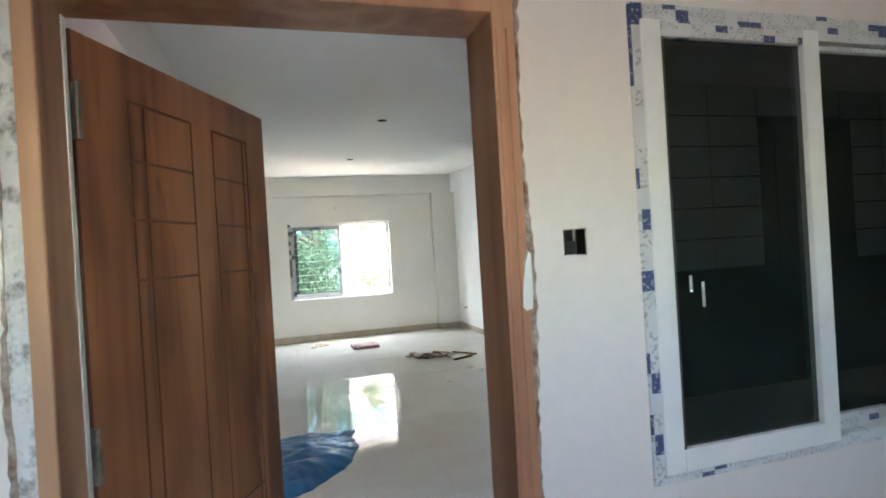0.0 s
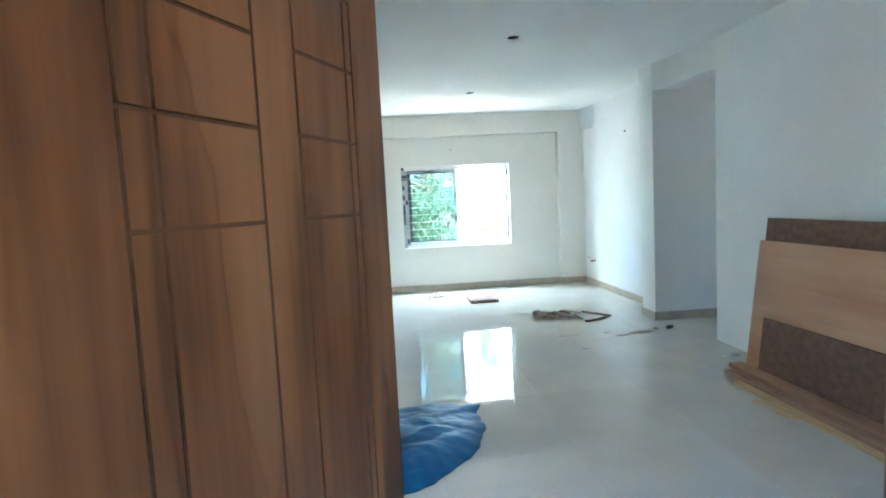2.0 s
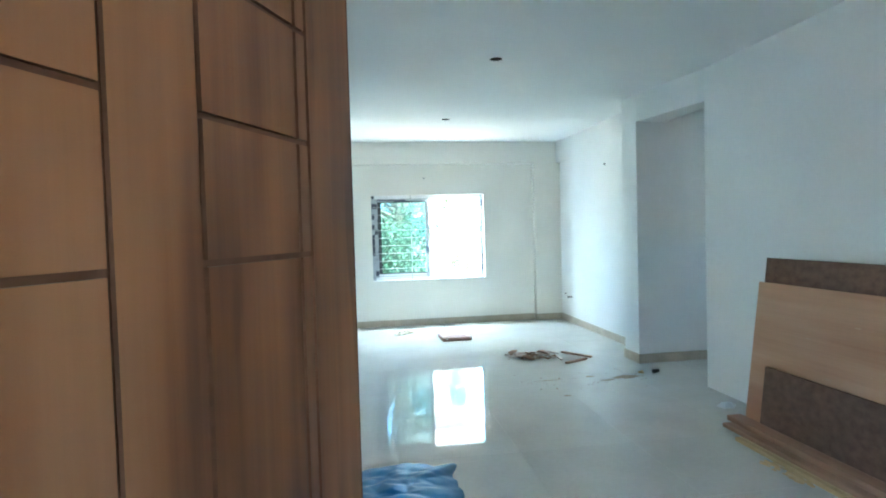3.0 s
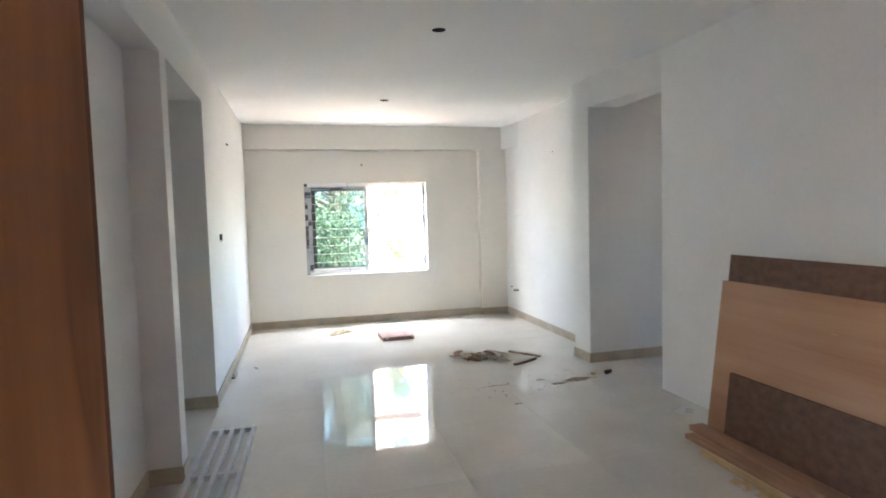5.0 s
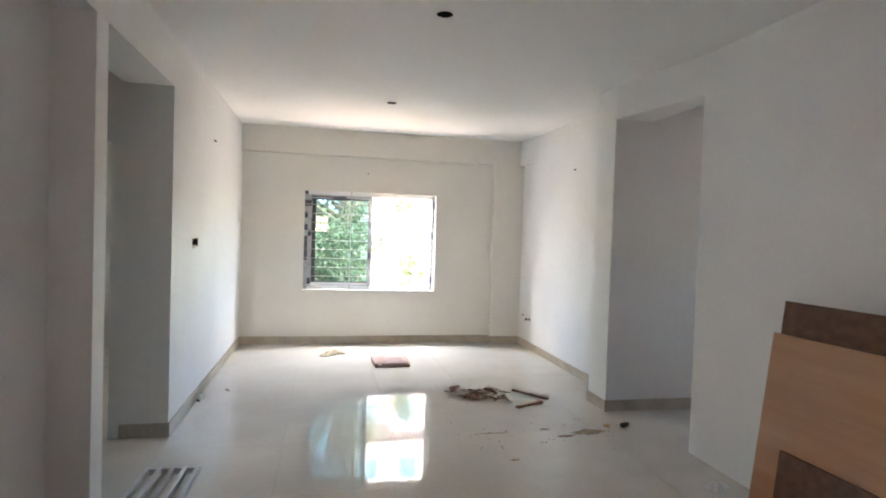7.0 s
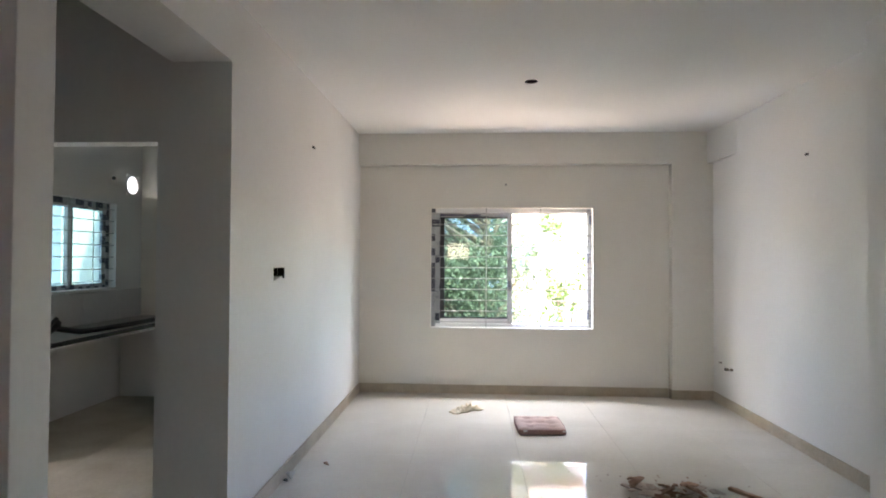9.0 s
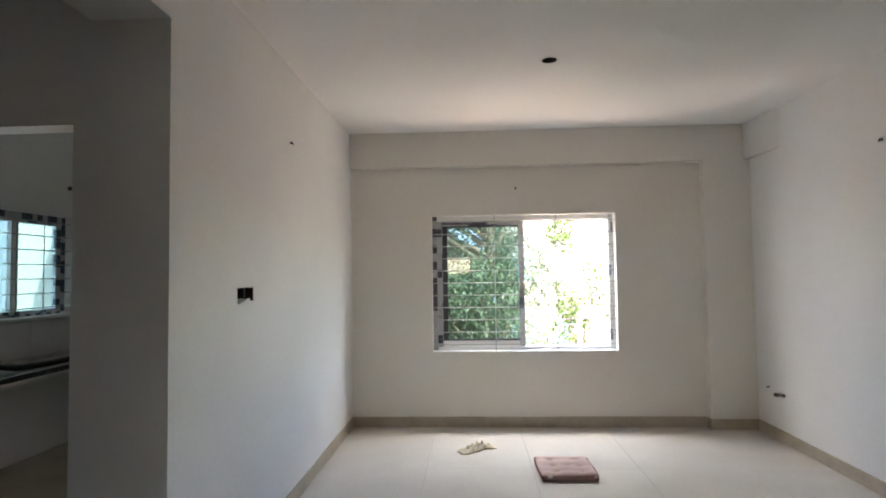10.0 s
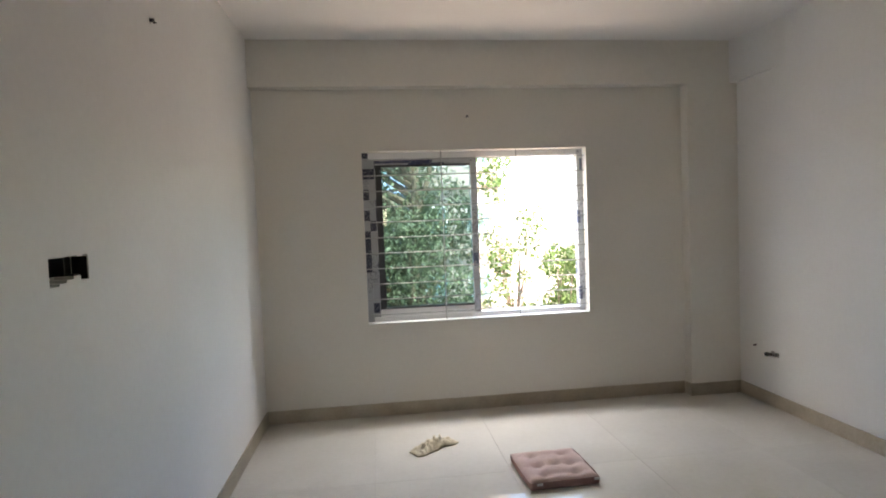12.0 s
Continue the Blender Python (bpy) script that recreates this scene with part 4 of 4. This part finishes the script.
rnd = random.Random(5)
for k in range(84):
    big = k < 12
    size = (rnd.uniform(0.13, 0.22), rnd.uniform(0.05, 0.085), rnd.uniform(0.01, 0.025)) if big else (rnd.uniform(0.03, 0.10), rnd.uniform(0.02, 0.05), rnd.uniform(0.005, 0.02))
    chip = bark_chip("bark_piece", "long flat grey-brown bark strip in a small heap" if big else "curled brown bark piece in a small heap", "bark", size, k, BARK_PALE if k % 2 == 0 else BARK)
    f = rnd.uniform(-1, 1)
    chip.matrix_world = pose(2.12 + 0.25 * f + rnd.gauss(0, 0.03), 8.30 - 0.06 * f + rnd.gauss(0, 0.085), rnd.uniform(0.012, 0.04) if big else rnd.uniform(0, 0.02), rnd.uniform(-18, 18), rnd.uniform(-22, 22), rnd.gauss(65, 50) if big else rnd.uniform(0, 360))
bm = bmesh.new()
for k in range(230):
    x, y = rnd.gauss(2.12, 0.27), rnd.gauss(8.45, 0.18)
    if k > 110:
        x, y = rnd.uniform(1.6, 3.0), rnd.gauss(7.2, 0.16)
    r = rnd.uniform(0.003, 0.012)
    a = rnd.uniform(0, 6)
    pts = [bm.verts.new((x + r * math.cos(a + j * 2.1) * (1 + 0.5 * (j == 1)), y + r * math.sin(a + j * 2.1), 0.0015 + (0.006 * r / 0.012 if j == 2 else 0))) for j in range(3)]
    bm.faces.new(pts)
tagged(mesh_object("bark_crumbs", bm, BARK), "small brown bark crumbs scattered on the tiles", "debris", kind="stuff")

for p, q in (((2.515, 8.44), (2.76, 8.10)), ((2.36, 7.88), (2.665, 8.03))):
    a = math.degrees(math.atan2(q[1] - p[1], q[0] - p[0]))
    l = math.hypot(q[0] - p[0], q[1] - p[1])
    st = tagged(mesh_object("wooden_stick", box_bm(0, l, -0.018, 0.018, 0, 0.022, 0.005), BARK), "short brown wooden stick on the tiles", "stick", "sticks by the bark heap")
    st.matrix_world = pose(p[0], p[1], 0.001, 0, 0, a)


def dirt_patch(name, label, cx, cy, rx, ry, seed, mat, h=0.006):
    rnd = random.Random(seed)
    bm = bmesh.new()
    n = 36
    mid = bm.verts.new((cx, cy, h))
    inner, outer = [], []
    for k in range(n):
        a = k * math.tau / n
        e = 0.65 + 0.5 * noise.noise((math.cos(a) * 2.5 + seed, math.sin(a) * 2.5, seed)) + 0.18 * rnd.random()
        inner.append(bm.verts.new((cx + rx * 0.55 * e * math.cos(a), cy + ry * 0.55 * e * math.sin(a), h * rnd.uniform(0.5, 1.0))))
        outer.append(bm.verts.new((cx + rx * e * math.cos(a), cy + ry * e * math.sin(a), 0.0006)))
    for k in range(n):
        j = (k + 1) % n
        bm.faces.new((mid, inner[k], inner[j]))
        bm.faces.new((inner[k], outer[k], outer[j], inner[j]))
    return tagged(mesh_object(name, bm, mat), label, "dirt", kind="stuff")


dirt_patch("sand_spill", "small spill of sandy dirt on the tiles", 2.76, 7.22, 0.17, 0.075, 3, DIRT, 0.012)
dirt_patch("sand_spill", "thin sandy smear on the tiles", 2.52, 7.15, 0.10, 0.03, 8, DIRT, 0.006)
dirt_patch("sand_spill", "thin sandy smear on the tiles", 2.40, 7.32, 0.06, 0.03, 11, DIRT, 0.004)
dirt_patch("sand_spill", "faint sandy trail on the tiles", 1.95, 7.28, 0.16, 0.02, 14, DIRT, 0.002)
dirt_patch("sand_spill", "small sandy crumb on the tiles", 1.94, 6.75, 0.05, 0.02, 15, DIRT, 0.004)
dirt_patch("white_powder", "spilled white powder by the wall", 3.12, 6.15, 0.09, 0.08, 21, PAPER, 0.035)
plug = tagged(mesh_object("pipe_plug", tube_bm([(0, 0, 0.022), (0.03, 0.0, 0.022), (0.075, 0.01, 0.022)], [0.022, 0.021, 0.018], 14), GASKET), "short dark plastic pipe end on the tiles", "pipe")
plug.matrix_world = pose(3.08, 7.27, 0, 0, 0, 15)
chip = bark_chip("yellow_scrap", "small yellowish wood scrap on the tiles", "scrap", (0.07, 0.05, 0.03), 77, PINE)
chip.matrix_world = pose(2.95, 7.28, 0, 0, 0, 40)
chip = bark_chip("paper_scrap", "small folded white paper scrap by the wall", "paper", (0.07, 0.06, 0.05), 80, PAPER)
chip.matrix_world = pose(-0.50, 8.42, 0, 0, 0, 20)
chip = bark_chip("dark_scrap", "small dark scrap beside the paper", "scrap", (0.04, 0.03, 0.02), 81, GASKET)
chip.matrix_world = pose(-0.515, 8.36, 0, 0, 0, 70)
chip = bark_chip("wood_scrap", "small brownish wood scrap on the tiles", "scrap", (0.08, 0.025, 0.012), 82, BARK)
chip.matrix_world = pose(-0.32, 8.70, 0, 0, 0, 50)
chip = bark_chip("dark_scrap", "small crumpled dark scrap on the tiles", "scrap", (0.05, 0.04, 0.03), 83, GASKET)
chip.matrix_world = pose(0.36, 4.02, 0, 0, 0, 50)


# ---- small fixtures on the walls ----
def switch_box(label, mats):
    ob = thing("switch_box", label, "switch box")
    for n, b in mats:
        part(n, box_bm(*b, 0.002), METAL if n == "tab" else DARK, ob)
    return ob


switch_box("empty dark metal switch box sunk in the painted wall", [
    ("back", (XL - 0.058, XL - 0.052, 8.187, 8.403, 1.43, 1.487)), ("back", (XL - 0.058, XL - 0.052, 8.187, 8.233, 1.406, 1.429)),
    ("divider", (XL - 0.05, XL - 0.012, 8.285, 8.289, 1.43, 1.486)), ("divider", (XL - 0.05, XL - 0.02, 8.23, 8.233, 1.43, 1.486)),
    ("side", (XL - 0.05, XL - 0.003, 8.187, 8.190, 1.406, 1.486)), ("side", (XL - 0.05, XL - 0.003, 8.400, 8.403, 1.414, 1.486)),
    ("flap", (XL - 0.045, XL - 0.002, 8.318, 8.352, 1.4285, 1.434))])
switch_box("empty dark switch box sunk beside the entrance", [
    ("back", (0.826, 0.888, Y0 + 0.042, Y0 + 0.048, 1.529, 1.595)), ("tab", (0.853, 0.86, Y0 + 0.004, Y0 + 0.042, 1.565, 1.594)),
    ("side", (0.826, 0.83, Y0 + 0.001, Y0 + 0.042, 1.529, 1.595)), ("side", (0.884, 0.888, Y0 + 0.001, Y0 + 0.042, 1.529, 1.595))])

pipe = thing("pipe_stub", "grey pipe stub sticking out of the wall", "pipe")
part("pipe", tube_bm([(XRF + 0.03, 10.44, 0.422), (XRF - 0.02, 10.455, 0.424), (XRF - 0.028, 10.49, 0.42), (XRF - 0.025, 10.535, 0.414)], 0.013, 10), METAL, pipe)
part("cap", tube_bm([(XRF - 0.026, 10.53, 0.414), (XRF - 0.026, 10.548, 0.412)], 0.017, 10), DARK, pipe)
pipe = thing("pipe_stub", "thin grey pipe stub near the corner", "pipe")
part("pipe", tube_bm([(XRF + 0.01, 10.70, 0.455), (XRF - 0.03, 10.69, 0.455)], 0.008, 8), METAL, pipe)
for label, p, d in (("dark conduit end in the wall above the window", (1.153, YF - 0.004, 2.423), (0, 1, 0)), ("dark conduit end high on the wall", (XRF - 0.004, 9.14, 2.412), (1, 0, 0)), ("small dark conduit end high on the wall", (XL + 0.004, 9.047, 2.47), (-1, 0, 0))):
    c = thing("conduit_end", label, "conduit")
    a = Vector(p)
    part("pipe", tube_bm([a + Vector(d) * 0.035, a - Vector(d) * 0.012, a - Vector(d) * 0.016 + Vector((0, 0, -0.012))], 0.008, 8), GASKET, c)

# ---- kitchen ----
KX, CF = -3.2, -2.56


def kitchen_counter():
    ob = thing("kitchen_counter", "unfinished white masonry counter with a black granite edge", "counter")
    part("leg", box_bm(CF - 0.62, CF - 0.03, 8.53, 8.72, 0, 0.80, 0.004), PAINT, ob)
    part("leg", box_bm(CF - 0.62, CF - 0.03, 10.6, 10.71, 0, 0.80, 0.004), PAINT, ob)
    part("slab", box_bm(KX, CF - 0.02, 8.5, YF, 0.80, 0.845, 0.003), PAINT, ob)
    part("worktop", box_bm(KX, CF, 8.48, YF, 0.8455, 0.866, 0.003), COUNTER_TOP, ob, "dusty stone worktop")
    part("edge", box_bm(CF, CF + 0.014, 8.47, YF, 0.828, 0.868, 0.003), GRANITE, ob, "polished black granite edge")
    part("edge", box_bm(KX, CF, 8.466, 8.48, 0.828, 0.868, 0.003), GRANITE, ob, "polished black granite edge")
    part("plinth", box_bm(CF - 0.03, CF - 0.018, 8.52, 8.73, 0.001, 0.11, 0.002), SKIRT, ob)
    return ob


kitchen_counter()
hose = tagged(mesh_object("rubber_hose", tube_bm([(CF - 0.15, 8.55, 0.89), (CF - 0.12, 8.75, 0.885), (CF - 0.20, 8.95, 0.90), (CF - 0.14, 9.02, 0.97), (CF - 0.15, 9.05, 1.0), (CF - 0.16, 9.06, 0.95), (CF - 0.14, 9.3, 0.895), (CF - 0.12, 9.6, 0.887), (CF - 0.10, 10.0, 0.885), (CF - 0.10, 10.4, 0.885)], 0.025, 8), CABLE, None, True), "black rubber hose lying along the worktop", "hose")
hose2 = tagged(mesh_object("rubber_hose", tube_bm([(CF - 0.02, 8.5, 0.887), (CF - 0.10, 8.8, 0.90), (CF - 0.17, 9.0, 0.99), (CF - 0.16, 9.05, 1.04)], 0.017, 8), CABLE, None, True), "black rubber hose end propped over another hose", "hose")


def kitchen_tiling():
    ob = thing("trim_kitchen_tiles", "grey glazed wall tiles above the worktop", "wall tiling", kind="structure")
    me = None
    for i in range(5):
        for k in range(2):
            y0, z0 = 8.46 + i * 0.52, 0.868 + k * 0.3125
            cut = 9.45 < y0 + 0.52 and y0 < 10.56 and k == 1
            z1 = min(z0 + 0.3105, 1.19) if cut else z0 + 0.3105
            part("tile", box_bm(KX, KX + 0.008, y0, y0 + 0.517, z0, z1, 0.0), WALLTILE, ob)
    return ob


kitchen_tiling()


def kitchen_window():
    ob = thing("window_3", "white sliding kitchen window with printed film on its profiles", "window", kind="structure")
    x0, x1 = KX - 0.16, KX - 0.08
    y0, y1, z0, z1, t = 9.49, 10.53, 1.225, 2.15, 0.05
    part("window_frame", box_bm(x0, x1, y0, y0 + t, z0, z1, 0.003), TAPE_KV, ob)
    part("window_frame", box_bm(x0, x1, y1 - t, y1, z0, z1, 0.003), TAPE_KV, ob)
    part("window_frame", box_bm(x0, x1, y0 + t, y1 - t, z0, z0 + t, 0.003), TAPE_KV, ob)
    part("window_frame", box_bm(x0, x1, y0 + t, y1 - t, z1 - 0.09, z1, 0.003), TAPE_KV, ob)
    for a, b, dx in ((y0 + t, 9.98, 0.01), (9.90, y1 - t, 0.045)):
        sash = part("sash", box_bm(x0 + dx, x0 + dx + 0.028, a, a + 0.055, z0 + t, z1 - 0.09, 0.002), UPVC, ob)
        part("stile", box_bm(x0 + dx, x0 + dx + 0.028, b - 0.055, b, z0 + t, z1 - 0.09, 0.002), TAPE_KV, sash)
        part("gasket", box_bm(x0 + dx + 0.004, x0 + dx + 0.02, a + 0.055, a + 0.085, z0 + t, z1 - 0.09), GASKET, sash)
        bm = bmesh.new()
        bm.faces.new([bm.verts.new((x0 + dx + 0.014, y, z)) for y, z in ((a + 0.085, z0 + t), (b - 0.055, z0 + t), (b - 0.055, z1 - 0.09), (a + 0.085, z1 - 0.09))])
        g = part("pane", bm, GLASS_KITCHEN, sash, "bluish tinted glass pane")
        g.visible_shadow = False
    part("window_sill", box_bm(KX - 0.08, KX + 0.02, y0 - 0.03, y1 + 0.03, z0 - 0.03, z0 - 0.001, 0.003), PAINT, ob)
    return ob


# browner and duller than the living room tile
KTILE = material("brownish_kitchen_tile", (0.46, 0.39, 0.30), 0.4, (0.60, 0.54, 0.45), 3.0, 40, 0.05, vary=0.03)
GLASS_KITCHEN = glass_material("pale_tinted_glass", (0.075, 0.135, 0.15))
kitchen_window()
grille("window_grille", "white steel bar grille before the kitchen window, greyed as if backlit", 9.49, 10.53, 1.23, 2.145, 7, (9.83, 10.19)).matrix_world = Matrix.Translation((KX - 0.03, 0, 0)) @ Matrix.Rotation(radians(90), 4, "Z")
for y in (9.42, 10.46):
    c = thing("conduit_end", "dark conduit end on the kitchen wall", "conduit")
    part("pipe", tube_bm([(KX - 0.01, y, 2.43), (KX + 0.02, y, 2.43)], 0.02, 8), GASKET, c)

bm = bmesh.new()
outer, inner = [], []
for k in range(24):
    a = (k + 0.5) * math.tau / 24
    e = 0.112 / max(abs(math.cos(a)), abs(math.sin(a)))
    outer.append(bm.verts.new((KX + 0.001, 10.815 + e * math.cos(a) * 1.05, 2.395 + e * math.sin(a) * 1.05)))
    inner.append((bm.verts.new((KX + 0.001, 10.815 + 0.105 * math.cos(a), 2.395 + 0.105 * math.sin(a))), bm.verts.new((KX - 0.1, 10.815 + 0.105 * math.cos(a), 2.395 + 0.105 * math.sin(a)))))
for k in range(24):
    j = (k + 1) % 24
    bm.faces.new((outer[k], inner[k][0], inner[j][0], outer[j]))
    bm.faces.new((inner[k][0], inner[k][1], inner[j][1], inner[j][0]))
tagged(mesh_object("exhaust_sleeve", bm, PAINT), "round white exhaust hole sleeve high in the kitchen wall", "vent")

# ---- floors in tiles ----
tiles("floor", XL - 0.45, XRF + 0.1, Y0 - 0.02, YF, "glossy cream vitrified floor tiles")
tiles("floor_lobby", LOB_X, LOB_R, LOB_Y, Y0 - 0.02, "glossy lobby floor tiles")
tiles("floor_kitchen", KX, XL - 0.45, 6.1, YF, "brownish beige kitchen floor tiles", KTILE)
tiles("floor_passage", XRF + 0.1, 6.0, 6.71, 7.70, "passage floor tiles")

# ---- outside ----
GZ = -6.5
gm = bmesh.new()
bmesh.ops.create_grid(gm, x_segments=8, y_segments=8, size=400)
g = tagged(mesh_object("ground", gm, GROUND), "sunlit bare earth ground below the windows", "ground", kind="structure")
g.location = (0, 0, GZ)


def leafy_mesh(clumps, count, size, seed):
    rnd = random.Random(seed)
    verts, faces = [], []
    total = sum(r ** 2 for *_, r in clumps)
    for cx, cy, cz, r in clumps:
        for k in range(int(count * r * r / total)):
            d = Vector((rnd.gauss(0, 1), rnd.gauss(0, 1), rnd.gauss(0, 1))).normalized() * r * rnd.uniform(0.45, 1.05) ** 0.6
            p = Vector((cx, cy, cz)) + d
            down = Vector((rnd.gauss(0, 0.5), rnd.gauss(0, 0.5), rnd.uniform(-1.2, -0.1))).normalized()
            side = down.cross(Vector((rnd.gauss(0, 1), rnd.gauss(0, 1), rnd.gauss(0, 1)))).normalized()
            l = size * rnd.uniform(0.7, 1.3)
            w = l * 0.26
            nrm = down.cross(side) * l * 0.08
            i = len(verts)
            verts += [p, p + down * l * 0.45 + side * w + nrm, p + down * l, p + down * l * 0.45 - side * w + nrm]
            faces += [(i, i + 1, i + 2), (i, i + 2, i + 3)]
    me = bpy.data.meshes.new("crown")
    me.from_pydata([tuple(v) for v in verts], [], faces)
    return me


def tree(x, y, clumps, count, size, seed, mat, label, girth=1.0):
    ob = thing("tree", label, "tree", pose(x, y, GZ))
    rnd = random.Random(seed)
    top = max(c[2] for c in clumps)
    bm = tube_bm([(0, 0, 0), (0.1, 0.05, 2.5), (-0.05, 0.1, 5.0), (0.1, 0.0, top * 0.8)], [0.24 * girth, 0.19 * girth, 0.14 * girth, 0.05 * girth], 10)
    part("trunk", bm, TRUNK, ob)
    for c in clumps[::2]:
        z = max(2.5, min(c[2] - 1.0, top * 0.75))
        part("limb", tube_bm([(0, 0.05, z - 0.6), (c[0] * 0.5, c[1] * 0.5, z + 0.1), (c[0] * 0.95, c[1] * 0.95, c[2])], [0.07 * girth, 0.045 * girth, 0.015 * girth], 6), TRUNK, ob)
    crown = new("crown", leafy_mesh(clumps, count, size, seed))
    crown.data.materials.append(mat)
    crown.parent = ob
    return ob


rnd = random.Random(9)
cl = [(rnd.uniform(-2.8, 1.05), rnd.uniform(-0.7, 1.3), rnd.uniform(3.6, 12.6), rnd.uniform(0.4, 0.75)) for k in range(190)]
cl = [c for c in cl if not (-0.95 < c[0] < 0.1 and 8.75 < c[2] < 10.6) and not (c[0] > 0.55 and c[2] > 8.9)]
tree(1.0, 16.0, cl, 95000, 0.078, 3, LEAF, "dense leafy green tree outside the window, sunlit")
cl = [(rnd.uniform(-3.4, 1.0), rnd.uniform(-0.5, 0.8), rnd.uniform(3.0, 10.2), rnd.uniform(0.6, 1.0)) for k in range(80)]
cl = [c for c in cl if not (-1.0 < c[0] < 0.5 and c[2] > 8.3)]
tree(0.9, 18.6, cl, 34000, 0.10, 6, LEAF, "dense green tree further from the window")
cl = [(rnd.gauss(-0.30, 0.14), rnd.uniform(-0.4, 0.4), rnd.uniform(4.8, 9.2), rnd.uniform(0.14, 0.28)) for k in range(26)]
cl += [(rnd.uniform(0.05, 0.45), rnd.uniform(-0.4, 0.4), rnd.uniform(6.2, 8.3), rnd.uniform(0.10, 0.2)) for k in range(13)]
tree(2.65, 15.6, cl, 3000, 0.075, 4, LEAF_BRIGHT, "slender tree with sparse bright leaves", 0.25)
cl = [(rnd.uniform(-0.7, 1.4), rnd.uniform(-0.7, 0.7), rnd.uniform(5.2, 7.7), rnd.uniform(0.25, 0.42)) for k in range(64)]
cl = [c for c in cl if c[2] < 7.35 + 0.25 * c[0] and c[0] > -0.3]
tree(3.7, 16.6, cl, 12000, 0.085, 5, LEAF_BRIGHT, "low bright green tree behind the grille", 0.5)


def house(x0, x1, y0, y1, z1, mat, label, storeys, cols):
    ob = thing("apartment_building", label, "building", pose(x0, y0, GZ))
    w, d, h = x1 - x0, y1 - y0, z1 - GZ
    part("wall", box_bm(0, w, 0, d, 0, h), mat, ob)
    part("roof", box_bm(-0.2, w + 0.2, -0.2, d + 0.2, h, h + 0.25), mat, ob)
    sh, cw = h / storeys, w / cols
    for i in range(cols):
        for k in range(storeys):
            win = part("window", box_bm(cw * (i + 0.22), cw * (i + 0.78), -0.06, -0.002, sh * k + 0.9, sh * k + 2.3), UPVC, ob)
            part("pane", box_bm(cw * (i + 0.22) + 0.08, cw * (i + 0.78) - 0.08, -0.075, -0.061, sh * k + 0.98, sh * k + 2.22), FAR_GLASS, win)
    for k in range(1, storeys):
        part("ledge", box_bm(-0.1, w + 0.1, -0.45, -0.002, sh * k - 0.08, sh * k + 0.06), mat, ob)
    return ob


house(-9.0, 1.6, 27.0, 35.0, 14.5, FACADE_BLUE, "pale blue apartment building behind the tree", 7, 4)
house(2.2, 6.6, 34.0, 42.0, 13.5, FACADE_WARM, "pinkish apartment building further off", 6, 2)
house(-12.0, -4.7, 4.0, 17.0, 7.0, FACADE, "pale neighbouring house close to the kitchen window", 4, 3)
